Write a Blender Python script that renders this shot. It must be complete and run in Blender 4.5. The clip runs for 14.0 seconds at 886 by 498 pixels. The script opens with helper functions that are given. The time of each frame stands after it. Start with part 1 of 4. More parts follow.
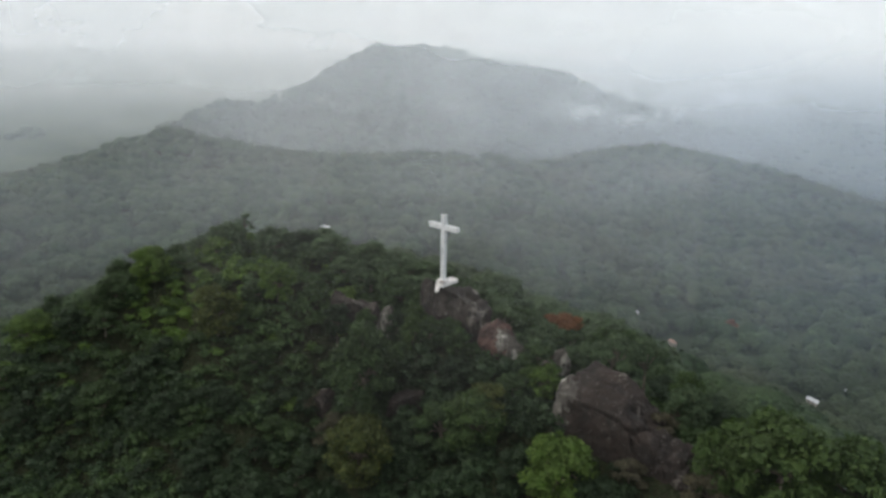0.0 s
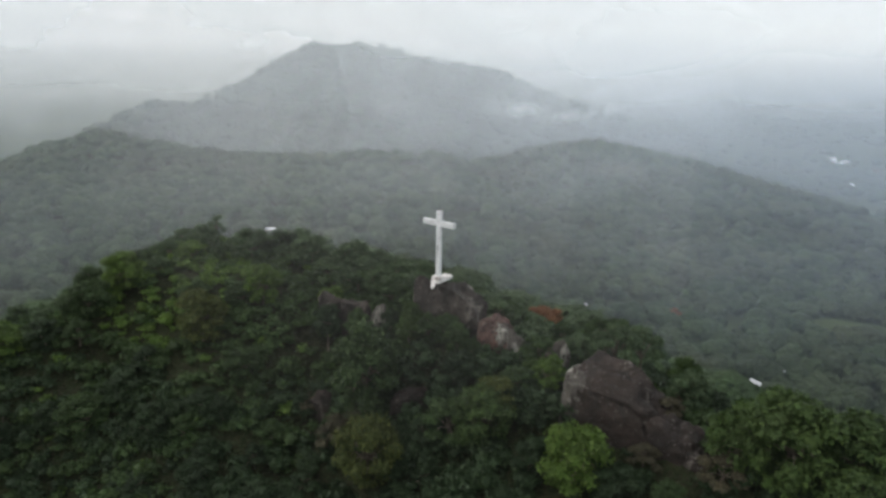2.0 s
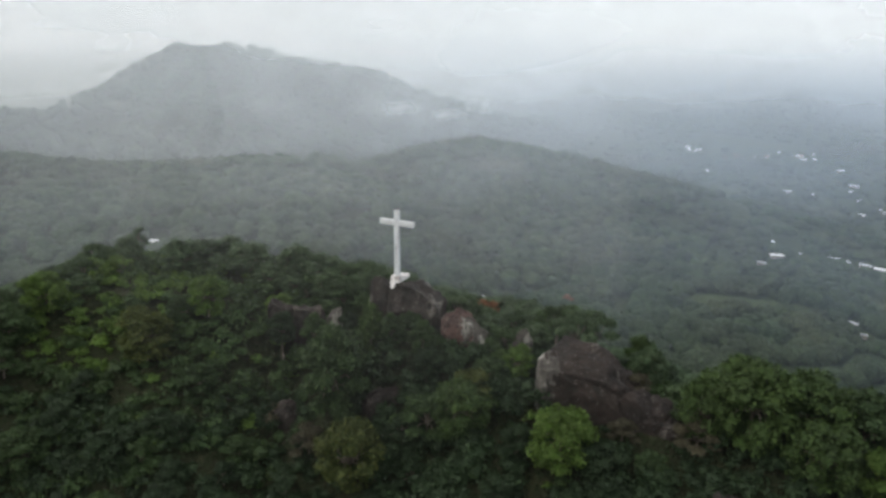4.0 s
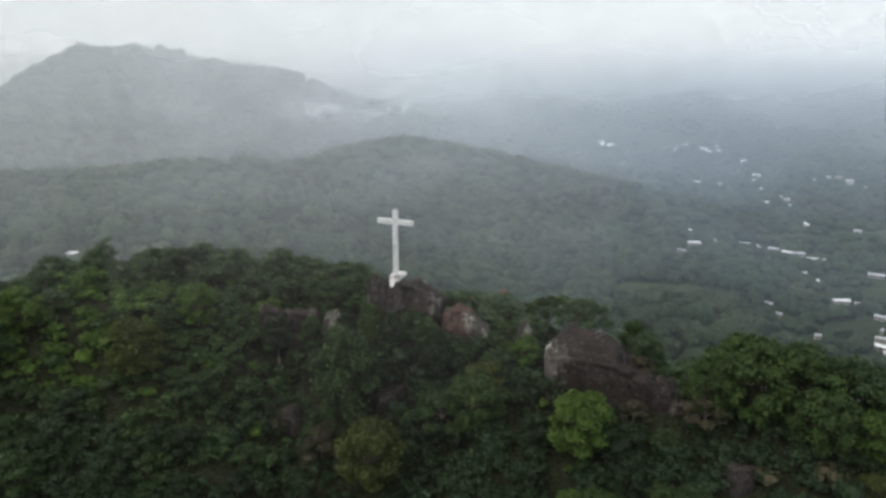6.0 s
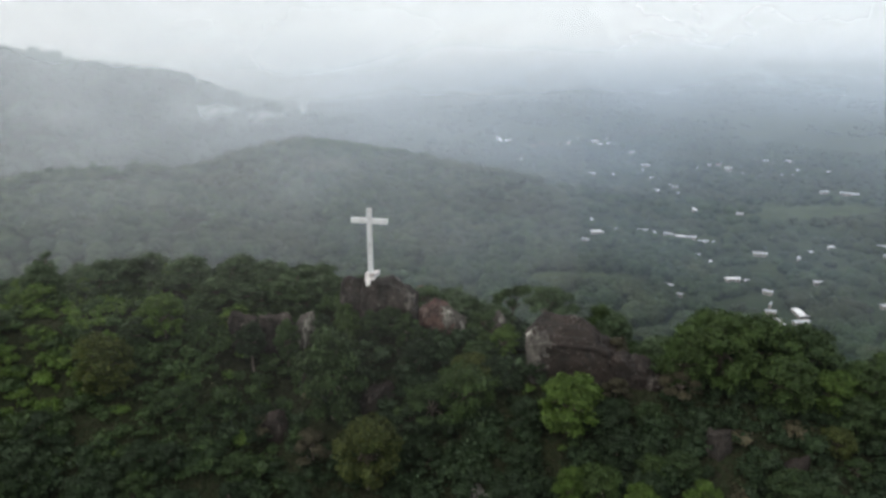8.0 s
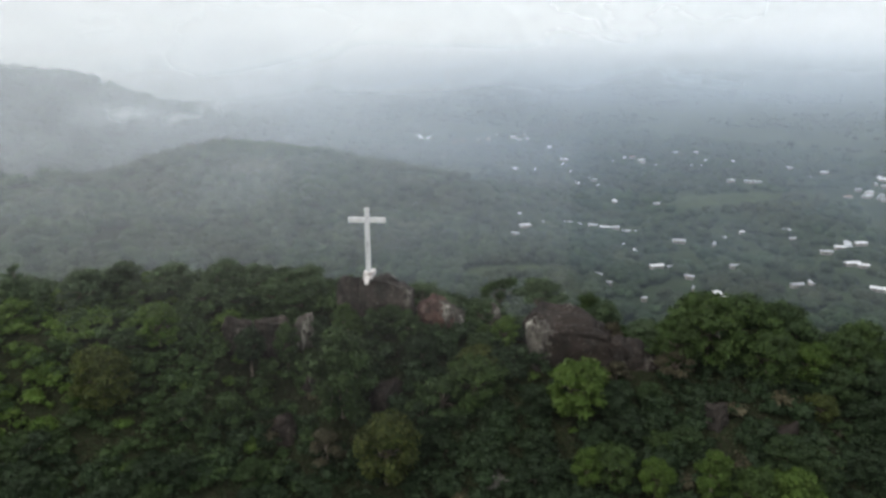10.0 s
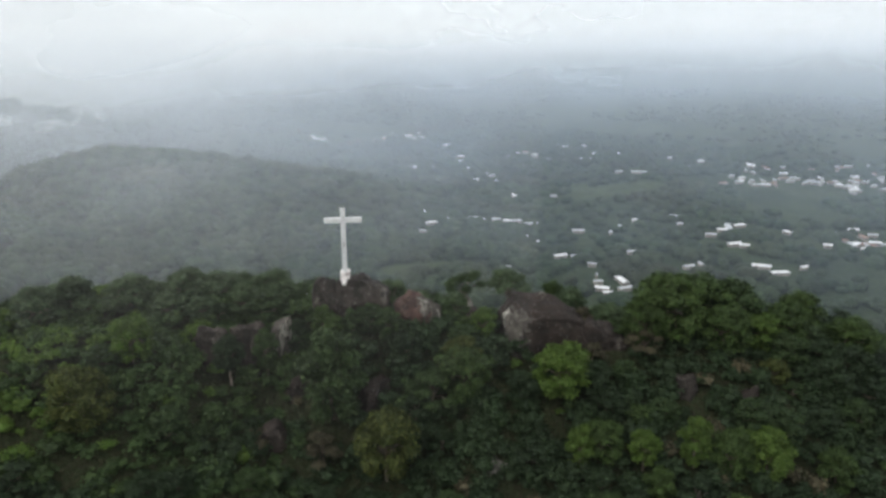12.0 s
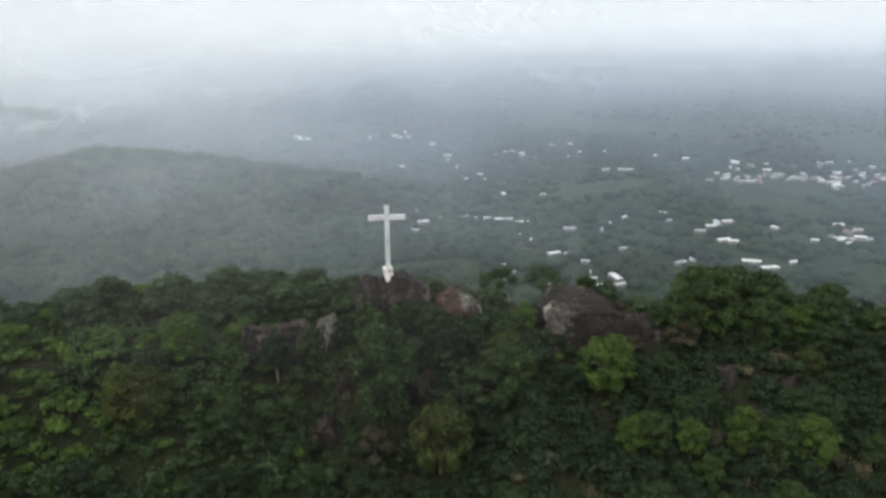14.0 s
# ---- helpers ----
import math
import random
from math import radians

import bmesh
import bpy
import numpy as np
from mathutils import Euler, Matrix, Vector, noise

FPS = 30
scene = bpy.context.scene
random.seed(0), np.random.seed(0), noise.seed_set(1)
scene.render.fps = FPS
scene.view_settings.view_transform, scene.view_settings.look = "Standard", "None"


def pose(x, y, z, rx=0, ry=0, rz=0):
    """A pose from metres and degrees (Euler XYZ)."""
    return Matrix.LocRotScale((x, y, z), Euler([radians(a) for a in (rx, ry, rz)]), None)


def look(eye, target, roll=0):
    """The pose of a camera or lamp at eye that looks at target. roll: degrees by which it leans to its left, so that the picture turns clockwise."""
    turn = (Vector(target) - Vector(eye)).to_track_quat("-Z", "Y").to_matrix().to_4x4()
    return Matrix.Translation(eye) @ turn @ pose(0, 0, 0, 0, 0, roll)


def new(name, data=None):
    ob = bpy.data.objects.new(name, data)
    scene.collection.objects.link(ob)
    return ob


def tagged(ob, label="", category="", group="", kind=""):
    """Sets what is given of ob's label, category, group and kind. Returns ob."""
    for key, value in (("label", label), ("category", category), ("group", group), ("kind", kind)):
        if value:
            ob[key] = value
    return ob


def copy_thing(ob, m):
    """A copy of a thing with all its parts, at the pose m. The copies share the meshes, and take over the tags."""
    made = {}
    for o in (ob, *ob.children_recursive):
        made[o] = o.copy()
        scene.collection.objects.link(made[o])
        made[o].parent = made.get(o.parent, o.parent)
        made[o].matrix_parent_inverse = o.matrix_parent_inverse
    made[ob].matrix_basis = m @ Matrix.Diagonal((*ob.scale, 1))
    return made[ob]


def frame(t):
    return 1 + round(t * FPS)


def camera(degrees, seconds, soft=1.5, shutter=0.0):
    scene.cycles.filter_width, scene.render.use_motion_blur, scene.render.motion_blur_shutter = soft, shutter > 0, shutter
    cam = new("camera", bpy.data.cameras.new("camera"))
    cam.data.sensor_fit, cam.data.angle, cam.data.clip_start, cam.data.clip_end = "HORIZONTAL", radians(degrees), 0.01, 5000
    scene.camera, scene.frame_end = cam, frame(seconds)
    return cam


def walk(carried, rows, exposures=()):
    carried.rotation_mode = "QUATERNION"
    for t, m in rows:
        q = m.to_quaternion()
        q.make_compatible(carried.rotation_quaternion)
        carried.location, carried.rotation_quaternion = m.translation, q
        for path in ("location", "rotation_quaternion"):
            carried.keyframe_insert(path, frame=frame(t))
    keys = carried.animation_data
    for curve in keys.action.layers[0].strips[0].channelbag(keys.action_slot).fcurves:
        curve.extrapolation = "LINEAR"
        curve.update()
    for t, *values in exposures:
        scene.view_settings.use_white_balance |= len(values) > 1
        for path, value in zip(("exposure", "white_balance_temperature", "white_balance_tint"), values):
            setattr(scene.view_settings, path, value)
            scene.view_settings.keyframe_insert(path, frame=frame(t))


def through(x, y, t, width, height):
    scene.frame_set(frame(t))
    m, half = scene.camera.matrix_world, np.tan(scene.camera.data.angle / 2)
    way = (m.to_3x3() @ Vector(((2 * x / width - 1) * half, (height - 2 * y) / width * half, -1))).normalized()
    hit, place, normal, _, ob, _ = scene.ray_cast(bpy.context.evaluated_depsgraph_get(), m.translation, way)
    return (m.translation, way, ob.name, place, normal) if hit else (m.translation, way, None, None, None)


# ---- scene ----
cam = camera(64.6, 14.0, soft=2.9)
METRES, EYE, TILT, LEAN, TURN = 60.0, 27.4, 0.0, 0.0, -3.0
ROWS = [
    (0.0, 0.0, 0.0, 0.0, 0.28, -17.38, -0.88),
    (0.5, -0.0208, -0.0001, -0.001, -0.87, -17.39, -0.9),
    (1.0, -0.0468, 0.0002, -0.0025, -3.19, -17.38, -0.92),
    (1.5, -0.0785, 0.0008, -0.0045, -3.93, -17.38, -0.92),
    (2.0, -0.1111, 0.002, -0.0058, -5.2, -17.39, -0.93),
    (2.5, -0.1457, 0.0036, -0.0067, -7.43, -17.36, -0.9),
    (3.0, -0.1846, 0.0064, -0.0067, -11.27, -17.33, -0.86),
    (3.5, -0.2237, 0.0103, -0.0065, -13.76, -17.3, -0.78),
    (6.0, -0.4137, 0.0473, -0.0067, -22.91, -17.25, -0.5),
    (6.5, -0.4494, 0.0576, -0.0068, -24.87, -17.25, -0.43),
    (7.0, -0.4844, 0.068, -0.0064, -28.06, -17.26, -0.36),
    (7.5, -0.5187, 0.0795, -0.0068, -29.94, -17.26, -0.29),
    (10.0, -0.692, 0.1595, -0.0031, -38.8, -17.41, -0.09),
    (10.5, -0.7268, 0.1802, -0.0027, -40.14, -17.42, -0.06),
    (11.0, -0.7612, 0.2016, -0.0024, -43.99, -17.43, -0.01),
    (11.5, -0.7947, 0.2249, -0.0021, -47.92, -17.44, 0.04),
    (12.0, -0.8261, 0.2495, -0.0023, -48.0, -17.45, 0.08),
    (12.5, -0.8554, 0.2737, -0.003, -48.31, -17.45, 0.15),
    (13.0, -0.8842, 0.2988, -0.0032, -49.69, -17.47, 0.19),
    (13.5, -0.9063, 0.3188, -0.0027, -49.69, -17.49, 0.21),
    (14.0, -0.9163, 0.328, -0.0035, -49.63, -17.5, 0.21),
]
walk(cam, [(t, pose(0, 0, EYE, TILT, LEAN, TURN) @ pose(METRES * x, METRES * y, METRES * z, 90 + pitch, roll, yaw)) for t, x, y, z, yaw, pitch, roll in ROWS],
     exposures=[(0.0, -0.02), (3.5, 0.0), (7.5, 0.02), (14.0, 0.08)])

SKY, SUN = 1.40, 0.95
# Mist veils: radius at the foot, lean, density, height where it begins, height over which it thickens, height of its top, patchiness.
MIST = [(54, 0.0, 0.013, -112, 40, 60, 0.2), (135, 0.7, 0.046, -110, 92, 90, 0.3), (165, 0.7, 0.053, -110, 92, 95, 0.35), (200, 0.7, 0.070, -110, 92, 100, 0.4),
        (240, 0.7, 0.077, -110, 92, 105, 0.4), (285, 0.7, 0.073, -110, 92, 110, 0.4), (470, 0.8, 0.25, -112, 65, 150, 0.35),
        (525, 0.65, 0.16, -112, 130, 170, 0.5), (560, 0.5, 0.43, -62, 95, 150, 0.3), (790, 1.2, 0.36, -108, 80, 200, 0.4), (1100, 1.4, 0.47, -106, 60, 150, 0.35), (1700, 1.6, 0.58, -105, 60, 190, 0.25),
        (2700, 1.8, 0.66, -105, 60, 270, 0.15), (3500, 1.8, 0.72, -105, 60, 330, 0.1)]
# Thin mist that hangs on the summit itself: middle, radius, density, where it begins, height over which it thickens, top.
SUMMIT_MIST = [((4, 84), 30, 0.013, -12, 14, 40), ((2, 86), 20, 0.008, -10, 10, 40), ((-16, 112), 27, 0.016, -11, 12, 40)]

# ---------------------------------------------------------------- world and sun
world = bpy.data.worlds.new("overcast_sky")
scene.world = world
world.use_nodes = True
wn, wl = world.node_tree.nodes, world.node_tree.links
wn.clear()
w_out = wn.new("ShaderNodeOutputWorld")
w_mix = wn.new("ShaderNodeMixShader")
w_sky = wn.new("ShaderNodeTexSky")
w_sky.sky_type, w_sky.sun_disc = "NISHITA", False
w_sky.sun_elevation, w_sky.sun_rotation = radians(43), radians(-70)
w_blue = wn.new("ShaderNodeBackground")
w_blue.inputs["Strength"].default_value = 0.08
w_cloud = wn.new("ShaderNodeBackground")
w_cloud.inputs["Strength"].default_value = SKY
w_co = wn.new("ShaderNodeTexCoord")
w_map = wn.new("ShaderNodeMapping")
w_map.inputs["Scale"].default_value = (1.0, 1.0, 4.5)
w_noise = wn.new("ShaderNodeTexNoise")
w_noise.inputs["Scale"].default_value = 3.2
w_noise.inputs["Detail"].default_value = 6
w_noise.inputs["Roughness"].default_value = 0.5
w_noise.inputs["Distortion"].default_value = 0.6
w_ramp = wn.new("ShaderNodeValToRGB")
w_ramp.color_ramp.elements[0].position, w_ramp.color_ramp.elements[0].color = 0.33, (0.88, 0.895, 0.91, 1)
w_ramp.color_ramp.elements[1].position, w_ramp.color_ramp.elements[1].color = 0.62, (1.0, 1.0, 0.99, 1)
wl.new(w_co.outputs["Generated"], w_map.inputs["Vector"])
wl.new(w_map.outputs["Vector"], w_noise.inputs["Vector"])
wl.new(w_noise.outputs["Fac"], w_ramp.inputs["Fac"])
w_sep, w_east, w_dim = wn.new("ShaderNodeSeparateXYZ"), wn.new("ShaderNodeMapRange"), wn.new("ShaderNodeMix")
w_east.interpolation_type = "SMOOTHSTEP"
w_east.inputs["From Min"].default_value, w_east.inputs["From Max"].default_value = 0.10, 0.95
w_dim.data_type, w_dim.blend_type = "RGBA", "MULTIPLY"
w_dim.inputs[7].default_value = (0.42, 0.49, 0.58, 1)
wl.new(w_co.outputs["Generated"], w_sep.inputs["Vector"])
wl.new(w_sep.outputs["X"], w_east.inputs["Value"])
wl.new(w_east.outputs["Result"], w_dim.inputs[0])
wl.new(w_ramp.outputs["Color"], w_dim.inputs[6])
wl.new(w_dim.outputs[2], w_cloud.inputs["Color"])
wl.new(w_sky.outputs["Color"], w_blue.inputs["Color"])
w_mix.inputs["Fac"].default_value = 0.97
wl.new(w_blue.outputs["Background"], w_mix.inputs[1])
wl.new(w_cloud.outputs["Background"], w_mix.inputs[2])
wl.new(w_mix.outputs["Shader"], w_out.inputs["Surface"])

sun = new("sun", bpy.data.lights.new("sun", "SUN"))
sun.data.energy, sun.data.angle, sun.data.color = SUN, radians(28), (1.0, 0.97, 0.92)
sun.matrix_world = look((-150, 110, 150), (0, 60, 0))
scene.cycles.transparent_max_bounces = 28


# ---------------------------------------------------------------- materials
def nodes_of(name):
    m = bpy.data.materials.new(name)
    m.use_nodes = True
    n, l = m.node_tree.nodes, m.node_tree.links
    n.clear()
    out = n.new("ShaderNodeOutputMaterial")
    return m, n, l, out


def mixed(n, l, fac, a, b):
    """A colour mix; fac, a and b are sockets or values."""
    mx = n.new("ShaderNodeMix")
    mx.data_type = "RGBA"
    for sock, v in ((mx.inputs[0], fac), (mx.inputs[6], a), (mx.inputs[7], b)):
        if hasattr(v, "is_linked"):
            l.new(v, sock)
        elif isinstance(v, (int, float)):
            sock.default_value = v
        else:
            sock.default_value = (*v, 1)
    return mx.outputs[2]


def noise_of(n, l, scale, detail=4, lo=0.35, hi=0.65, coords="Object", stretch=(1, 1, 1), rough=0.55):
    co, mp, ns, rp = n.new("ShaderNodeTexCoord"), n.new("ShaderNodeMapping"), n.new("ShaderNodeTexNoise"), n.new("ShaderNodeMapRange")
    mp.inputs["Scale"].default_value = stretch
    ns.inputs["Scale"].default_value, ns.inputs["Detail"].default_value = scale, detail
    ns.inputs["Roughness"].default_value = rough
    rp.inputs["From Min"].default_value, rp.inputs["From Max"].default_value = lo, hi
    l.new(co.outputs[coords], mp.inputs["Vector"])
    l.new(mp.outputs["Vector"], ns.inputs["Vector"])
    l.new(ns.outputs["Fac"], rp.inputs["Value"])
    return rp.outputs["Result"]


def bumped(n, l, height, strength, distance):
    b = n.new("ShaderNodeBump")
    b.inputs["Strength"].default_value, b.inputs["Distance"].default_value = strength, distance
    l.new(height, b.inputs["Height"])
    return b.outputs["Normal"]


def surface(n, l, out, colour, rough=0.8, spec=0.3, normal=None, metal=0.0):
    p = n.new("ShaderNodeBsdfPrincipled")
    p.inputs["Roughness"].default_value = rough
    p.inputs["Specular IOR Level"].default_value = spec
    p.inputs["Metallic"].default_value = metal
    if hasattr(colour, "is_linked"):
        l.new(colour, p.inputs["Base Color"])
    else:
        p.inputs["Base Color"].default_value = (*colour, 1)
    if normal is not None:
        l.new(normal, p.inputs["Normal"])
    l.new(p.outputs["BSDF"], out.inputs["Surface"])
    return p


def leaf_material(name, dark, light, tip, through=0.3):
    """Foliage: one tone a tree, another a leaf spray, and light that passes through the leaf."""
    m, n, l, out = nodes_of(name)
    info, geo = n.new("ShaderNodeObjectInfo"), n.new("ShaderNodeNewGeometry")
    tree = mixed(n, l, info.outputs["Random"], dark, light)
    isl = n.new("ShaderNodeMath")
    isl.operation, isl.inputs[1].default_value = "POWER", 2.2
    l.new(geo.outputs["Random Per Island"], isl.inputs[0])
    col = mixed(n, l, isl.outputs[0], tree, tip)
    patch = noise_of(n, l, 0.30, 4, 0.32, 0.7)
    hs = n.new("ShaderNodeHueSaturation")
    hs.inputs["Saturation"].default_value = 1.08
    mr = n.new("ShaderNodeMapRange")
    mr.inputs["To Min"].default_value, mr.inputs["To Max"].default_value = 0.7, 1.25
    l.new(patch, mr.inputs["Value"])
    l.new(mr.outputs["Result"], hs.inputs["Value"])
    l.new(col, hs.inputs["Color"])
    p = surface(n, l, out, hs.outputs["Color"], 0.62, 0.25)
    tr, mx = n.new("ShaderNodeBsdfTranslucent"), n.new("ShaderNodeMixShader")
    l.new(hs.outputs["Color"], tr.inputs["Color"])
    mx.inputs["Fac"].default_value = through
    l.new(p.outputs["BSDF"], mx.inputs[1])
    l.new(tr.outputs["BSDF"], mx.inputs[2])
    l.new(mx.outputs["Shader"], out.inputs["Surface"])
    return m


LEAF_DARK = leaf_material("leaf_dark_green", (0.0136, 0.0264, 0.0120), (0.0207, 0.0379, 0.0156), (0.0301, 0.0499, 0.0204))
LEAF_MID = leaf_material("leaf_mid_green", (0.0226, 0.0422, 0.0162), (0.0338, 0.0595, 0.0198), (0.0517, 0.0797, 0.0276))
LEAF_FRESH = leaf_material("leaf_fresh_green", (0.0297, 0.0540, 0.0158), (0.0414, 0.0709, 0.0190), (0.0604, 0.0929, 0.0264))
LEAF_BRIGHT = leaf_material("leaf_bright_green", (0.0525, 0.0933, 0.0205), (0.0677, 0.1132, 0.0238), (0.0948, 0.1382, 0.0335))
# Green of the crest trees with the summit haze mixed into the leaf colour.
LEAF_HAZED = leaf_material("leaf_hazed_green", (0.0451, 0.0739, 0.0372), (0.0602, 0.0931, 0.0444), (0.0846, 0.1152, 0.0564))
LEAF_OLIVE = leaf_material("leaf_olive_green", (0.0432, 0.0586, 0.0162), (0.0564, 0.0720, 0.0186), (0.0884, 0.0989, 0.0252))
LEAF_RUST = leaf_material("leaf_rust_red", (0.120, 0.056, 0.030), (0.150, 0.070, 0.032), (0.180, 0.084, 0.040))
LEAF_DRY = leaf_material("leaf_dry_brown", (0.046, 0.044, 0.028), (0.062, 0.056, 0.034), (0.084, 0.074, 0.044))


def forest_material(name, a, b, c, bump=1.2):
    m, n, l, out = nodes_of(name)
    geo = n.new("ShaderNodeNewGeometry")
    col = mixed(n, l, geo.outputs["Random Per Island"], a, b)
    col = mixed(n, l, noise_of(n, l, 0.012, 3, 0.45, 0.7), col, c)
    col = mixed(n, l, noise_of(n, l, 0.03, 4, 0.56, 0.80), col, (0.085, 0.100, 0.050))
    col = mixed(n, l, noise_of(n, l, 0.9, 4, 0.35, 0.62), mixed(n, l, 0.45, col, (0.008, 0.012, 0.008)), col)
    surface(n, l, out, col, 0.85, 0.15, bumped(n, l, noise_of(n, l, 0.8, 4, 0.3, 0.7), 1.0, bump))
    return m


FOREST = forest_material("far_forest", (0.026, 0.050, 0.024), (0.052, 0.084, 0.036), (0.054, 0.064, 0.034))

m, n, l, out = nodes_of("bark")
col = mixed(n, l, noise_of(n, l, 3.0, 5, stretch=(1, 1, 0.25)), (0.07, 0.055, 0.042), (0.20, 0.17, 0.14))
surface(n, l, out, col, 0.9, 0.2, bumped(n, l, noise_of(n, l, 9.0, 4, stretch=(1, 1, 0.2)), 0.8, 0.04))
BARK = m

m, n, l, out = nodes_of("hill_ground")
soil = mixed(n, l, noise_of(n, l, 0.5, 6), (0.020, 0.018, 0.012), (0.032, 0.034, 0.016))
soil = mixed(n, l, noise_of(n, l, 2.5, 5, 0.4, 0.6), soil, (0.020, 0.028, 0.012))
fields = mixed(n, l, noise_of(n, l, 0.02, 3, 0.40, 0.60), (0.030, 0.046, 0.023), (0.044, 0.062, 0.029))
far = n.new("ShaderNodeMapRange")
geo = n.new("ShaderNodeNewGeometry")
sep = n.new("ShaderNodeSeparateXYZ")
l.new(geo.outputs["Position"], sep.inputs["Vector"])
far.inputs["From Min"].default_value, far.inputs["From Max"].default_value = -60, -90
l.new(sep.outputs["Z"], far.inputs["Value"])
col = mixed(n, l, far.outputs["Result"], soil, fields)
surface(n, l, out, col, 0.95, 0.1, bumped(n, l, noise_of(n, l, 1.2, 6), 0.9, 0.5))
GROUND = m

m, n, l, out = nodes_of("grass_field")
col = mixed(n, l, noise_of(n, l, 0.06, 5), (0.040, 0.056, 0.026), (0.056, 0.074, 0.033))
surface(n, l, out, col, 0.95, 0.1, bumped(n, l, noise_of(n, l, 1.5, 4), 0.6, 0.2))
GRASS = m


def rock_material(name, dark, mid, pale, pale_from):
    """Weathered granite: dark varnish, warm patches and pale streaks that run down."""
    m, n, l, out = nodes_of(name)
    col = mixed(n, l, noise_of(n, l, 0.45, 6, 0.38, 0.64), dark, mid)
    streak = noise_of(n, l, 0.55, 5, pale_from, pale_from + 0.10, stretch=(1, 1, 0.28), rough=0.62)
    col = mixed(n, l, streak, col, pale)
    col = mixed(n, l, noise_of(n, l, 3.0, 5, 0.60, 0.85), col, (0.20, 0.19, 0.17))
    col = mixed(n, l, noise_of(n, l, 1.6, 5, 0.55, 0.66), col, (0.020, 0.018, 0.016))
    surface(n, l, out, col, 0.88, 0.25, bumped(n, l, noise_of(n, l, 1.4, 7, 0.25, 0.75), 0.8, 0.16))
    return m


ROCK_DARK = rock_material("rock_dark_brown", (0.015, 0.0115, 0.010), (0.031, 0.023, 0.019), (0.14, 0.125, 0.11), 0.63)
ROCK_BROWN = rock_material("rock_mottled_brown", (0.021, 0.018, 0.016), (0.050, 0.041, 0.035), (0.145, 0.13, 0.115), 0.59)
ROCK_GREY = rock_material("rock_grey", (0.040, 0.036, 0.031), (0.085, 0.077, 0.067), (0.26, 0.25, 0.22), 0.55)
ROCK_PALE = rock_material("rock_pale_grey", (0.085, 0.080, 0.070), (0.17, 0.16, 0.145), (0.36, 0.35, 0.32), 0.52)
ROCK_RED = rock_material("rock_pinkish", (0.046, 0.031, 0.027), (0.095, 0.053, 0.043), (0.115, 0.10, 0.09), 0.60)

m, n, l, out = nodes_of("white_limewash")
col = mixed(n, l, noise_of(n, l, 1.8, 6, 0.50, 0.72), (0.62, 0.63, 0.63), (0.43, 0.43, 0.42))
col = mixed(n, l, noise_of(n, l, 5.0, 6, 0.62, 0.74, stretch=(1, 1, 0.3)), col, (0.22, 0.21, 0.20))
surface(n, l, out, col, 0.75, 0.3, bumped(n, l, noise_of(n, l, 14, 4), 0.4, 0.01))
WHITE = m

m, n, l, out = nodes_of("white_painted_rock")
col = mixed(n, l, noise_of(n, l, 1.1, 6, 0.50, 0.66), (0.68, 0.65, 0.63), (0.26, 0.22, 0.20))
surface(n, l, out, col, 0.8, 0.25, bumped(n, l, noise_of(n, l, 4, 5), 0.8, 0.06))
PAINTED = m

m, n, l, out = nodes_of("dark_grime")
surface(n, l, out, mixed(n, l, noise_of(n, l, 6, 4), (0.07, 0.07, 0.07), (0.20, 0.20, 0.19)), 0.9, 0.2)
GRIME = m

m, n, l, out = nodes_of("rusty_iron")
surface(n, l, out, mixed(n, l, noise_of(n, l, 8, 4), (0.05, 0.035, 0.03), (0.12, 0.07, 0.05)), 0.8, 0.3)
IRON = m


def sheet_roof(name, a, b):
    m, n, l, out = nodes_of(name)
    col = mixed(n, l, noise_of(n, l, 0.5, 5, 0.4, 0.68), a, b)
    wave = n.new("ShaderNodeTexWave")
    wave.inputs["Scale"].default_value = 3.0
    surface(n, l, out, col, 0.5, 0.4, bumped(n, l, wave.outputs["Fac"], 0.5, 0.05))
    return m


ROOFS = [sheet_roof("roof_white_sheet", (0.76, 0.77, 0.78), (0.58, 0.59, 0.60)),
         sheet_roof("roof_grey_sheet", (0.46, 0.48, 0.50), (0.32, 0.32, 0.32)),
         sheet_roof("roof_tiled", (0.20, 0.12, 0.09), (0.30, 0.20, 0.16))]
m, n, l, out = nodes_of("house_plaster")
surface(n, l, out, mixed(n, l, noise_of(n, l, 0.6, 5), (0.36, 0.33, 0.29), (0.24, 0.22, 0.19)), 0.9, 0.2)
PLASTER = m
m, n, l, out = nodes_of("dark_opening")
surface(n, l, out, mixed(n, l, noise_of(n, l, 2, 3), (0.05, 0.05, 0.055), (0.09, 0.075, 0.06)), 0.4, 0.4)
OPENING = m


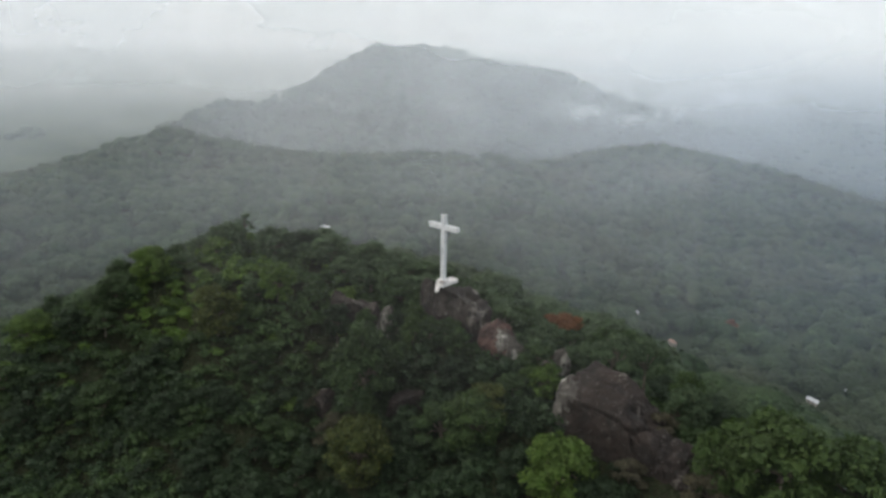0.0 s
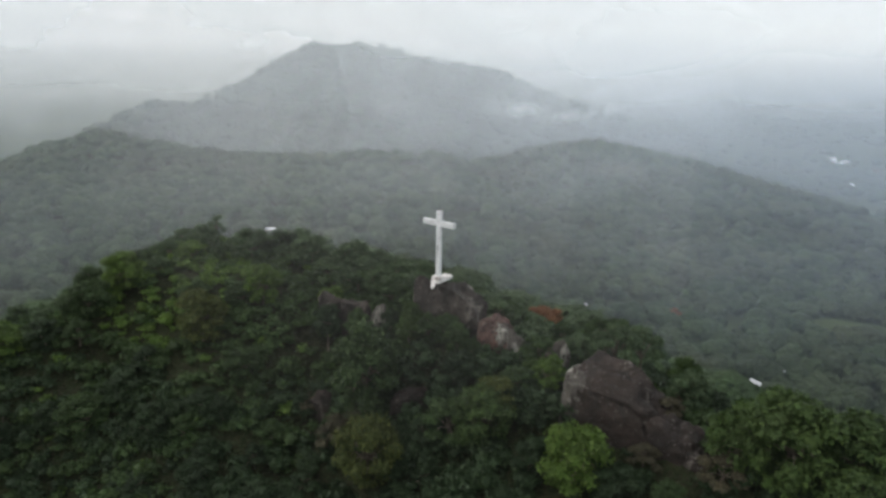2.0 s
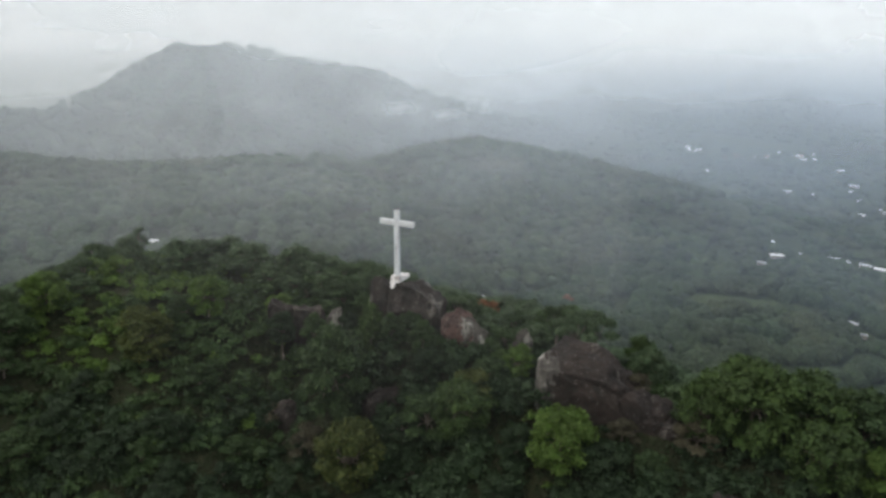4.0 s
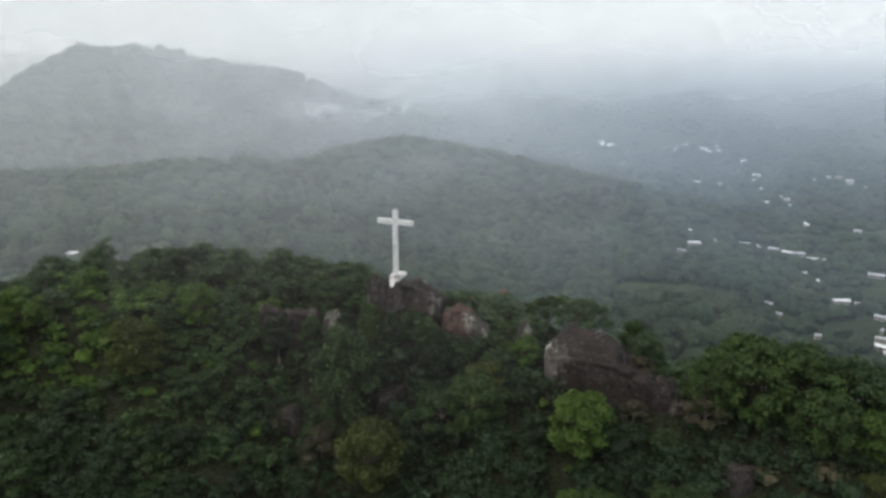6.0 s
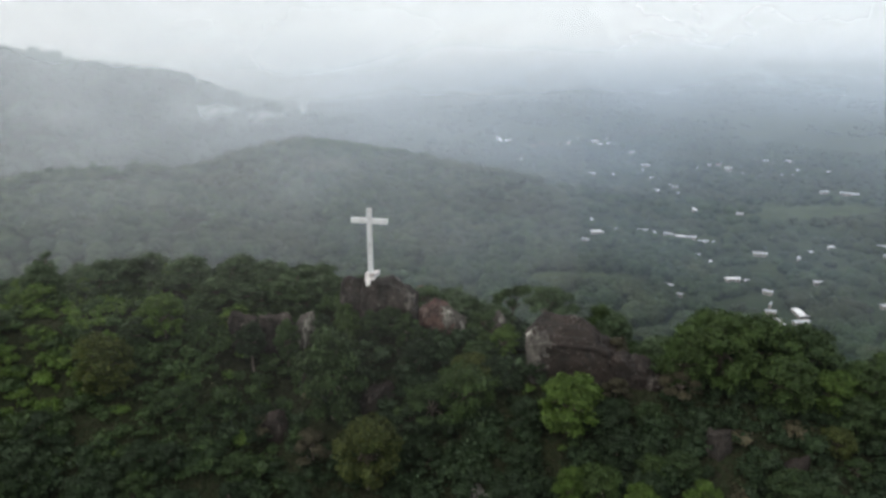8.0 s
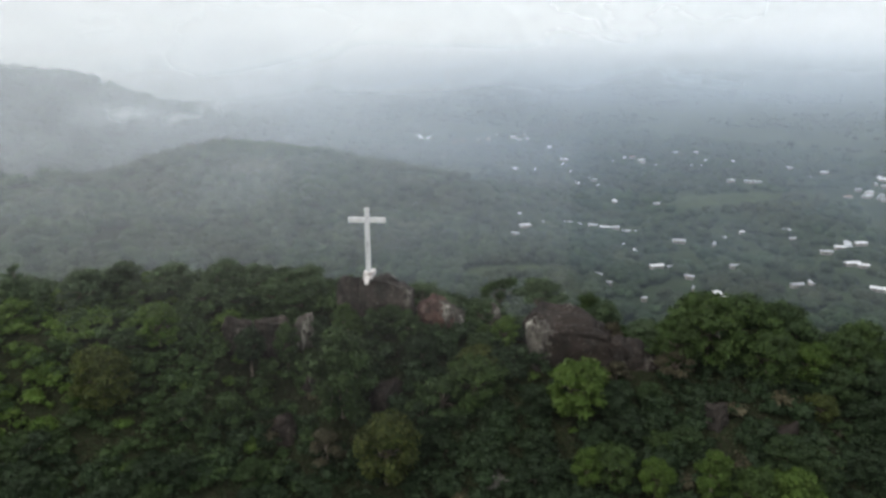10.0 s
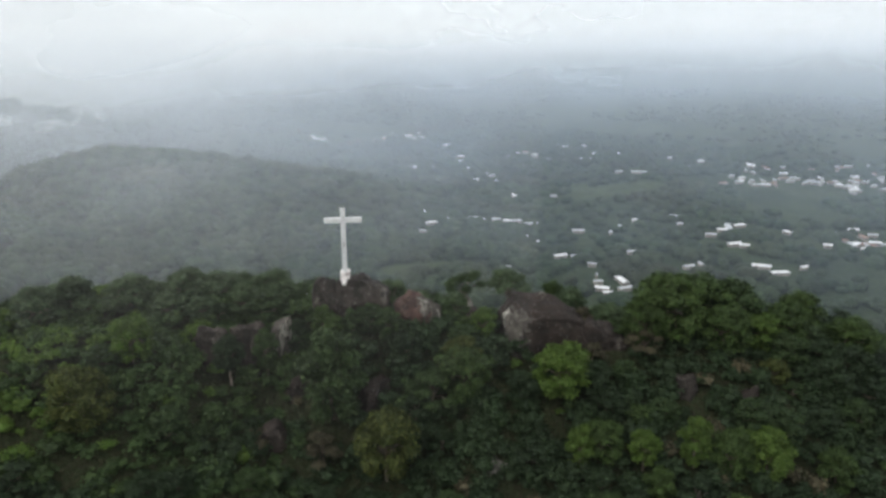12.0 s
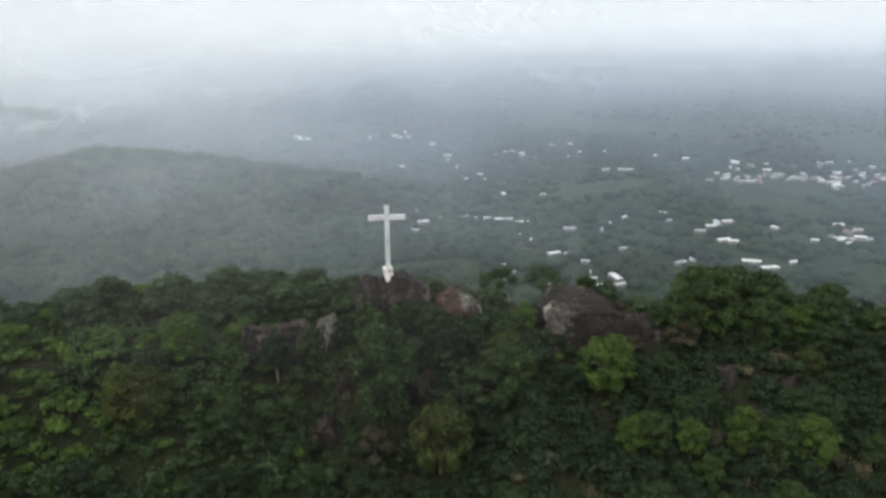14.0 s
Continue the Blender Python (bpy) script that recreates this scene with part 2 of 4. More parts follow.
def mist_material(name, density, low, fade_low, top, fade_top, scale, white, blue, patchy, thin, blue_top=28.0, blue_full=-25.0, blue_from=-0.1, glow=0.12):
    """Drifting mist: a thin scattering veil, torn by noise, that thins out downwards and upwards."""
    m, n, l, out = nodes_of(name)
    geo, sep = n.new("ShaderNodeNewGeometry"), n.new("ShaderNodeSeparateXYZ")
    l.new(geo.outputs["Position"], sep.inputs["Vector"])

    def ramp(a, b):
        r = n.new("ShaderNodeMapRange")
        r.interpolation_type = "SMOOTHSTEP"
        r.inputs["From Min"].default_value, r.inputs["From Max"].default_value = a, b
        l.new(sep.outputs["Z"], r.inputs["Value"])
        return r.outputs["Result"]

    def times(a, b):
        k = n.new("ShaderNodeMath")
        k.operation, k.use_clamp = "MULTIPLY", True
        for s, v in zip(k.inputs, (a, b)):
            if hasattr(v, "is_linked"):
                l.new(v, s)
            else:
                s.default_value = v
        return k.outputs[0]

    torn = n.new("ShaderNodeMapRange")
    torn.inputs["To Min"].default_value, torn.inputs["To Max"].default_value = 1 - patchy, 1 + patchy
    l.new(noise_of(n, l, scale, 6, 0.36, 0.66, stretch=(1, 1, 2.2)), torn.inputs["Value"])
    inv = n.new("ShaderNodeMath")
    inv.operation, inv.inputs[0].default_value = "SUBTRACT", 1.0
    l.new(ramp(top - fade_top, top), inv.inputs[1])
    fac = times(times(times(ramp(low, low + fade_low), inv.outputs[0]), torn.outputs["Result"]), density)
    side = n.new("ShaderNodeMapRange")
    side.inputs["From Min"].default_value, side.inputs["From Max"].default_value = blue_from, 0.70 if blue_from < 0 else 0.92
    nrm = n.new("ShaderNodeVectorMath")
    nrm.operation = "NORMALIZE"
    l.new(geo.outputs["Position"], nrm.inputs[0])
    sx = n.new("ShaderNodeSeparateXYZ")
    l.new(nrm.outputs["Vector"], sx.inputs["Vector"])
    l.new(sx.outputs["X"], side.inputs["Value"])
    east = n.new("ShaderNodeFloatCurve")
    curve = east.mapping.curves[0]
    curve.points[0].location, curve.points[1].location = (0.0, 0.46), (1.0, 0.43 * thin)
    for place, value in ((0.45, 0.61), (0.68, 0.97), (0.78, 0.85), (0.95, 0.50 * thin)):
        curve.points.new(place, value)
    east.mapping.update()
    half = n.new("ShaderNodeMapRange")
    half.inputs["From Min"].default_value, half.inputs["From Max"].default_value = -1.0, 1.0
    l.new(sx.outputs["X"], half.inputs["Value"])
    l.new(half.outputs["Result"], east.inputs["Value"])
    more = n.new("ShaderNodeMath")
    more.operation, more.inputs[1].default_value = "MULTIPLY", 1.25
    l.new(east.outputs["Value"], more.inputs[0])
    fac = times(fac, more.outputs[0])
    # Eastward and low down the colour turns darker blue, standing for cloud shade.
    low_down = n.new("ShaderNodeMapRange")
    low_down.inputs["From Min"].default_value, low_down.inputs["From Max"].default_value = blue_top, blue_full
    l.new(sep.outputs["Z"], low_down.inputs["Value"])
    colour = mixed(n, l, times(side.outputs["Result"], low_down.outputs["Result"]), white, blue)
    d, t, s, x, y = (n.new("ShaderNodeBsdfDiffuse"), n.new("ShaderNodeBsdfTranslucent"), n.new("ShaderNodeMixShader"),
                     n.new("ShaderNodeBsdfTransparent"), n.new("ShaderNodeMixShader"))
    l.new(colour, d.inputs["Color"])
    l.new(colour, t.inputs["Color"])
    s.inputs["Fac"].default_value = glow
    l.new(d.outputs["BSDF"], s.inputs[1])
    l.new(t.outputs["BSDF"], s.inputs[2])
    l.new(fac, y.inputs["Fac"])
    l.new(x.outputs["BSDF"], y.inputs[1])
    l.new(s.outputs["Shader"], y.inputs[2])
    l.new(y.outputs["Shader"], out.inputs["Surface"])
    return m


# ---------------------------------------------------------------- mesh helpers
def part(name, bm, material, parent=None, label="", smooth=False):
    """Links a bmesh as one mesh object, under a thing or a part where one is given."""
    me = bpy.data.meshes.new(name)
    bm.to_mesh(me)
    bm.free()
    me.materials.append(material)
    if smooth:
        me.polygons.foreach_set("use_smooth", [True] * len(me.polygons))
    ob = new(name, me)
    if parent is not None:
        ob.parent = parent
    return tagged(ob, label)


def soup(name, verts, faces, material, smooth=True):
    """One mesh object from arrays of corners and of triangles or quads."""
    me = bpy.data.meshes.new(name)
    verts, faces = np.asarray(verts, dtype=np.float32), np.asarray(faces, dtype=np.int32)
    k = faces.shape[1]
    me.vertices.add(len(verts))
    me.vertices.foreach_set("co", verts.ravel())
    me.loops.add(faces.size)
    me.loops.foreach_set("vertex_index", faces.ravel())
    me.polygons.add(len(faces))
    me.polygons.foreach_set("loop_start", np.arange(0, faces.size, k, dtype=np.int32))
    me.polygons.foreach_set("use_smooth", np.full(len(faces), smooth))
    me.update(calc_edges=True)
    me.validate()
    me.materials.append(material)
    return new(name, me)


def add_box(bm, size, at, turn=0.0, bevel=0.0, taper=1.0):
    r = bmesh.ops.create_cube(bm, size=1.0)
    for v in r["verts"]:
        k = taper if v.co.z > 0 else 1.0
        v.co = Vector((v.co.x * size[0] * k, v.co.y * size[1] * k, v.co.z * size[2]))
    if bevel:
        es = list({e for v in r["verts"] for e in v.link_edges})
        r = bmesh.ops.bevel(bm, geom=es, offset=bevel, segments=2, affect="EDGES")
    vs = list({v for f in r.get("faces", []) for v in f.verts}) if bevel else r["verts"]
    if bevel:
        seen, todo = set(vs), list(vs)
        while todo:
            for e in todo.pop().link_edges:
                for o in e.verts:
                    if o not in seen:
                        seen.add(o)
                        todo.append(o)
        vs = list(seen)
    bmesh.ops.transform(bm, matrix=Matrix.Translation(at) @ Matrix.Rotation(turn, 4, "Z"), verts=vs)


def hash2(i, j, s):
    v = np.sin(i * 127.1 + j * 311.7 + s * 74.7) * 43758.5453
    return v - np.floor(v)


def vnoise(x, y, scale, s=0, octaves=4):
    """Smooth noise over the plan, about -1 to 1."""
    total, amp, norm = 0.0, 1.0, 0.0
    for o in range(octaves):
        u, v = x / scale + 17.3 * o, y / scale - 9.1 * o
        i, j = np.floor(u), np.floor(v)
        f, g = u - i, v - j
        f, g = f * f * (3 - 2 * f), g * g * (3 - 2 * g)
        a = hash2(i, j, s) * (1 - f) + hash2(i + 1, j, s) * f
        b = hash2(i, j + 1, s) * (1 - f) + hash2(i + 1, j + 1, s) * f
        total = total + amp * (2 * (a * (1 - g) + b * g) - 1)
        norm += amp
        amp, scale = amp * 0.5, scale * 0.5
    return total / norm


# ---------------------------------------------------------------- terrain
# Crest lines: x, y, height of the ground.
NEAR_CREST = [(-52, 142, -26), (-33, 119, -9.0), (-19, 105, -5.0), (-5, 93, -5.5), (3, 82, -6.0), (6, 74, -5.5), (15, 61, -8.0), (31, 45, -8.0),
              (46, 30, -10), (75, 5, -24), (110, -30, -46)]
NEAR_FALL = [0.7, 0.7, 0.75, 0.85, 0.9, 0.8, 0.62, 0.5, 0.5, 0.5]
NEAR_SPUR = [(-16, 90, -5.6), (-28, 100, -5.2), (-42, 93, -9.0), (-50, 84, -15), (-60, 70, -26)]
MID_CREST = [(-330, 330, -88), (-215, 364, -66), (-199, 404, -57), (-183, 444, -51), (-158, 474, -46), (-99, 459, -51), (-44, 448, -55), (28, 444, -53),
             (90, 461, -62), (150, 490, -58), (181, 500, -55), (225, 469, -60), (261, 432, -68), (295, 385, -74), (330, 330, -90)]
MOUNTAIN = [(-183, 470, -58), (-186, 591, -52), (-168, 669, -46), (-143, 726, -50), (-96, 764, -34), (-29, 789, 5), (42, 799, 6), (110, 798, -11), (172, 788, -27),
            (228, 776, -42), (330, 760, -75), (480, 800, -96)]
FAR_LEFT = [(-760, 760, -60), (-441, 785, -86), (-330, 740, -97)]
FAR_PLAIN = [(700, 2300, -62), (1500, 2100, -56), (2400, 1500, -70), (3000, 500, -80)]


def ridge(x, y, crest, slope_right, slope_left, width):
    """Height under a crest line, with its own fall on either side of the line's way."""
    best = np.full(np.shape(x), -1e9)
    for k, ((ax, ay, az), (bx, by, bz)) in enumerate(zip(crest, crest[1:])):
        dx, dy = bx - ax, by - ay
        t = np.clip(((x - ax) * dx + (y - ay) * dy) / (dx * dx + dy * dy), 0, 1)
        ex, ey = x - ax - t * dx, y - ay - t * dy
        d = np.hypot(ex, ey)
        side = np.clip((dx * ey - dy * ex) / (np.hypot(dx, dy) * (d + 1e-6)) * 0.5 + 0.5, 0, 1)
        right = slope_right[k] if isinstance(slope_right, list) else slope_right
        fall = right * (1 - side) + slope_left * side
        best = np.maximum(best, az + t * (bz - az) - fall * (np.sqrt(d * d + width * width) - width))
    return best


def near_hill(x, y):
    return np.maximum(ridge(x, y, NEAR_CREST, NEAR_FALL, 0.55, 4.0), ridge(x, y, NEAR_SPUR, 0.62, 0.62, 3.0))


def height(x, y):
    x, y = np.asarray(x, dtype=float), np.asarray(y, dtype=float)
    base = -99 + 2.0 * vnoise(x, y, 160, 3)
    near = near_hill(x, y) + 0.9 * vnoise(x, y, 18, 1)
    mid = ridge(x, y, MID_CREST, 0.25, 0.40, 18.0) + 5.0 * vnoise(x, y, 75, 2)
    mount = ridge(x, y, MOUNTAIN, 0.62, 0.60, 8.0) + 9.0 * vnoise(x, y, 80, 5)
    left = ridge(x, y, FAR_LEFT, 0.25, 0.25, 40.0)
    plain = ridge(x, y, FAR_PLAIN, 0.09, 0.09, 150.0)
    k = 4.0
    s = sum(np.exp(np.clip((h + 100) / k, -60, 60)) for h in (base, near, mid, mount, left, plain))
    return k * np.log(s) - 100


def ground_z(x, y):
    return float(height(np.array([x]), np.array([y]))[0])


CX, CY = 2.0, 62.0
radii = np.concatenate([[0.0, 0.03], np.geomspace(1.5, 4700, 280)])
turns = np.linspace(0, 2 * np.pi, 361)[:-1]
rr, tt = np.meshgrid(radii[1:], turns, indexing="ij")
gx, gy = CX + rr * np.cos(tt), CY + rr * np.sin(tt)
gz = height(gx, gy)
verts = np.stack([gx.ravel(), gy.ravel(), gz.ravel()], 1)
idx = np.arange(gx.size).reshape(gx.shape)
nxt = np.roll(idx, -1, axis=1)
quads = np.stack([idx[:-1].ravel(), idx[1:].ravel(), nxt[1:].ravel(), nxt[:-1].ravel()], 1)
ground = tagged(soup("ground", verts, quads, GROUND), "hilly ground of dark soil and low growth reaching the horizon", "ground", kind="structure")

# ---------------------------------------------------------------- mist
def mist_sheet(r0, lean, z0, z1, seed, cx=0.0, cy=60.0):
    """A ring of mist round the hill that leans outwards, with a wavy front."""
    zs = np.linspace(z0, z1, 14)
    az = np.linspace(0, 2 * np.pi, 181)[:-1]
    Z, A = np.meshgrid(zs, az, indexing="ij")
    wave = 1 + 0.035 * vnoise(np.cos(A) * 400 + Z, np.sin(A) * 400, 120, seed, 3)
    R = (r0 + lean * (Z - z0)) * wave
    v = np.stack([(cx + R * np.cos(A)).ravel(), (cy + R * np.sin(A)).ravel(), Z.ravel()], 1)
    i = np.arange(Z.size).reshape(Z.shape)
    j = np.roll(i, -1, axis=1)
    return v, np.stack([i[:-1].ravel(), j[:-1].ravel(), j[1:].ravel(), i[1:].ravel()], 1)


# The third colour holds the shade under the eastern cloud.
MIST_LOW, MIST_WHITE, MIST_SHADED = (0.835, 0.89, 0.925), (0.985, 0.97, 0.955), (0.47, 0.57, 0.70)
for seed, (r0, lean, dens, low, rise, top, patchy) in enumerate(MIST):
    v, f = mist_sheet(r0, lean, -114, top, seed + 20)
    mat = mist_material("mist_veil", dens, low, rise, top, 0.55 * (top - low), 2.6 / min(r0, 420), MIST_LOW if r0 < 700 else MIST_WHITE, MIST_SHADED, patchy, 1.0 if r0 < 800 else 1.2,
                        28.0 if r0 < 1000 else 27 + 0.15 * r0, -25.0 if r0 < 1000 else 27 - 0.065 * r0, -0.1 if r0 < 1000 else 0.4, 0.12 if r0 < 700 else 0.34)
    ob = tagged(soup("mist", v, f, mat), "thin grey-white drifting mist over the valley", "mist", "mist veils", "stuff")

for seed, ((cx, cy), r0, dens, low, rise, top) in enumerate(SUMMIT_MIST):
    v, f = mist_sheet(r0, 0.0, low, top, seed + 40, cx, cy)
    mat = mist_material("mist_veil", dens, low, rise, top, 30, 0.03, MIST_WHITE, MIST_WHITE, 0.3, 1.5)
    tagged(soup("mist", v, f, mat), "thin grey-white mist hanging on the summit", "mist", "mist veils", "stuff")


def wisp(x, y, z, half, tall, seed, density):
    """A torn scrap of cloud clinging to the mountain: a billowed sheet that thins to nothing at its rim."""
    u, w = np.meshgrid(np.linspace(-1, 1, 25), np.linspace(-1, 1, 15), indexing="ij")
    bulge = 5 * vnoise(u * 40 + seed * 31, w * 40, 45, seed, 2) - 10 * (u * u + w * w)
    v = np.stack([(u * half).ravel(), (-bulge + w * tall * 0.8).ravel(), (w * tall).ravel()], 1)
    i = np.arange(u.size).reshape(u.shape)
    f = np.stack([i[:-1, :-1].ravel(), i[1:, :-1].ravel(), i[1:, 1:].ravel(), i[:-1, 1:].ravel()], 1)
    m, n, l, out = nodes_of("cloud_scrap")
    co, mp, ln, rim = n.new("ShaderNodeTexCoord"), n.new("ShaderNodeMapping"), n.new("ShaderNodeVectorMath"), n.new("ShaderNodeMapRange")
    mp.inputs["Scale"].default_value = (1 / half, 0, 1 / tall)
    ln.operation = "LENGTH"
    l.new(co.outputs["Object"], mp.inputs["Vector"])
    l.new(mp.outputs["Vector"], ln.inputs[0])
    rim.interpolation_type = "SMOOTHSTEP"
    rim.inputs["From Min"].default_value, rim.inputs["From Max"].default_value = 1.0, 0.1
    l.new(ln.outputs["Value"], rim.inputs["Value"])
    torn = noise_of(n, l, 0.035, 5, 0.36, 0.72, stretch=(1, 1, 1.3), rough=0.5)
    k, k2 = n.new("ShaderNodeMath"), n.new("ShaderNodeMath")
    k.operation = k2.operation = "MULTIPLY"
    l.new(rim.outputs["Result"], k.inputs[0])
    l.new(torn, k.inputs[1])
    l.new(k.outputs[0], k2.inputs[0])
    k2.inputs[1].default_value = density
    d, t, mx = n.new("ShaderNodeBsdfDiffuse"), n.new("ShaderNodeBsdfTransparent"), n.new("ShaderNodeMixShader")
    d.inputs["Color"].default_value = (0.92, 0.94, 0.95, 1)
    l.new(k2.outputs[0], mx.inputs["Fac"])
    l.new(t.outputs["BSDF"], mx.inputs[1])
    l.new(d.outputs["BSDF"], mx.inputs[2])
    l.new(mx.outputs["Shader"], out.inputs["Surface"])
    ob = soup("cloud", v, f, m)
    ob.location = (x, y, z)
    return tagged(ob, "torn scrap of white cloud clinging to the mountain", "cloud", "cloud scraps", "stuff")


for k, row in enumerate(((48, 689, -40, 42, 22, 0.32), (172, 672, -40, 60, 24, 0.7), (220, 680, -48, 90, 26, 0.6), (-260, 700, -30, 150, 55, 0.25))):
    wisp(*row[:5], k + 50, row[5])

# ---------------------------------------------------------------- boulders
def boulder(name, at, size, turn, mat, label, seed, lumps=0.22, cut=0.42, detail=4, power=0.72, faces=()):
    """A weathered boulder: a ball cut by rough planes, worn round and cracked."""
    rnd = random.Random(seed)
    bm = bmesh.new()
    if faces:
        bmesh.ops.create_cube(bm, size=2.0)
        bmesh.ops.subdivide_edges(bm, edges=bm.edges[:], cuts=22, use_grid_fill=True)
    else:
        bmesh.ops.create_icosphere(bm, subdivisions=detail, radius=1.0)
    planes = []
    for _ in range(9 if faces else 15):
        d = Vector((rnd.uniform(-1, 1), rnd.uniform(-1, 1), rnd.uniform(-0.3, 1))).normalized()
        planes.append((d, rnd.uniform(1.0, 1.25) if faces else rnd.uniform(cut, 0.85)))
    planes = [(Vector(d).normalized(), k) for d, k in faces] + planes
    off = Vector((seed * 3.7, seed * 1.3, seed * 2.1))
    for v in bm.verts:
        if faces:
            v.co = v.co.lerp(v.co.normalized() * 1.15, power)
            p = v.co.copy()
        else:
            p = Vector([math.copysign(abs(a) ** power, a) for a in v.co])
        for d, k in planes:
            over = p.dot(d) - k
            if over > 0:
                p -= d * over * 0.96
        q = p + off
        p += v.co * lumps * (0.45 * noise.fractal(q * 1.1, 0.9, 2.0, 6) - 0.22 * abs(noise.noise(Vector((q.x * 2.0, q.y * 2.0, q.z * 5.0)))))
        crack = noise.noise(q * 2.6)
        p -= v.co * 0.09 * max(0.0, 1 - abs(crack) * 8)
        v.co = p
    for ax in range(3):
        lo, hi = min(v.co[ax] for v in bm.verts), max(v.co[ax] for v in bm.verts)
        for v in bm.verts:
            v.co[ax] = ((v.co[ax] - lo) / (hi - lo) * 2 - 1) * size[ax]
    ob = part(name, bm, mat, smooth=True)
    ob.matrix_world = pose(*at, 0, 0, turn)
    return tagged(ob, label, "boulder", "summit boulders")


BOULDERS = [
    # centre, half size, turn, material, label
    ((6.3, 74.5, -4.3), (3.5, 2.2, 3.6), -42, ROCK_BROWN, "huge dark brown weathered boulder carrying the white cross"),
    ((3.3, 77.0, -4.0), (2.0, 1.8, 3.6), 20, ROCK_BROWN, "dark cracked boulder beside the cross boulder"),
    ((4.5, 76.0, -4.1), (2.1, 1.9, 3.7), 60, ROCK_BROWN, "dark jagged rock under the foot of the cross"),
    ((9.7, 69.4, -5.0), (2.4, 1.6, 2.6), -42, ROCK_RED, "pinkish rounded boulder with grey streaked flank"),
    ((11.3, 67.5, -6.2), (1.3, 1.1, 2.6), -30, ROCK_GREY, "grey streaked boulder below the pinkish one"),
    ((15.9, 66.6, -6.6), (1.1, 0.9, 2.3), 15, ROCK_GREY, "small pale grey pointed rock among shrubs"),
    ((18.1, 56.2, -8.1), (5.4, 3.2, 5.2), -50, ROCK_DARK, "great dark brown rock outcrop with worn flat top"),
    ((14.0, 63.6, -7.0), (1.4, 1.1, 2.6), -42, ROCK_BROWN, "brown rock beside the great outcrop"),
    ((21.6, 51.4, -9.9), (4.2, 2.5, 4.5), -50, ROCK_DARK, "dark lower rock outcrop overgrown with shrubs"),
    ((-2.7, 79.2, -7.0), (1.5, 1.0, 2.9), -40, ROCK_GREY, "pale upright rock slab in the shrubs"),
    ((-5.3, 81.4, -7.9), (2.3, 1.2, 3.0), -36, ROCK_BROWN, "grey rock ledge behind shrubs"),
    ((-8.4, 84.2, -7.7), (1.9, 1.2, 3.0), -44, ROCK_BROWN, "grey rock ledge half hidden by shrubs"),
    ((2.6, 51.8, -17.2), (1.6, 1.1, 2.9), -35, ROCK_PALE, "grey rock slab standing out of the slope"),
    ((0.0, 66.5, -12.2), (2.4, 1.6, 3.0), 10, ROCK_DARK, "dark rock face in the shade of trees"),
    ((23.4, 40.8, -12.2), (2.3, 1.5, 2.9), 25, ROCK_BROWN, "brown rock face among bushes"),
    ((-9.5, 72.5, -14.8), (1.8, 1.3, 2.7), -20, ROCK_DARK, "dark rock half hidden by bushes"),
    ((-3.5, 73.5, -12.0), (2.6, 1.4, 2.6), -35, ROCK_DARK, "dark rock wall under the ledge"),
    ((27.5, 35.0, -13.4), (1.8, 1.3, 2.8), -10, ROCK_DARK, "brown rock half hidden by bushes"),
]
# How the large rocks are cleft: a face's direction and its distance from the middle.
CLEFT = {0: [((0.5, 0, 0.87), 0.70), ((1, -0.1, 0.2), 0.88), ((0, -1, 0.35), 0.82), ((0, 0, 1), 0.84)],
         3: [((0.55, 0, 0.85), 0.72), ((-0.6, -0.2, 0.8), 0.86), ((0.2, -1, 0.3), 0.8)],
         6: [((-1, -0.15, 0.0), 0.84), ((0.02, -0.15, 1), 0.74), ((0.55, 0, 0.83), 0.86), ((0.1, -0.95, 0.2), 0.82), ((-0.6, -0.8, 0.05), 1.08), ((0.85, -0.3, 0.5), 1.0)],
         8: [((0.45, -0.1, 0.88), 0.66), ((0.1, -0.95, 0.35), 0.75), ((-0.3, 0, 0.95), 0.86)],
         14: [((0, -1, 0.3), 0.75), ((0.3, 0, 1), 0.75), ((-0.8, -0.5, 0.3), 0.9)], 12: [((0, -1, 0.25), 0.7), ((0.3, 0, 1), 0.85)], 13: [((0, -1, 0.3), 0.75), ((-0.2, 0, 1), 0.8)],
         10: [((0, -1, 0.2), 0.7), ((0, 0, 1), 0.8)], 11: [((0, -1, 0.2), 0.7), ((0.2, 0, 1), 0.8)], 16: [((0, -1, 0.2), 0.7), ((0.2, 0, 1), 0.8)]}


def mark(rock, spot, reach, coat, words):
    """A ragged coat of paint or lichen on a boulder: its own skin lifted a finger's width, round a spot of the plan."""
    bm = bmesh.new()
    bm.from_mesh(rock.data)
    away = []
    for f in bm.faces:
        p = rock.matrix_world @ f.calc_center_median()
        d = Vector(((p.x - spot.x) / reach[0], (p.y - spot.y) / reach[1], (p.z - spot.z) / reach[2])).length
        if d + 0.55 * noise.noise(p * 1.7) > 1.0:
            away.append(f)
    bmesh.ops.delete(bm, geom=away, context="FACES")
    bm.normal_update()
    for v in bm.verts:
        v.co += v.normal * 0.025
    if bm.faces:
        part("coat", bm, coat, rock, words, smooth=True)
    else:
        bm.free()


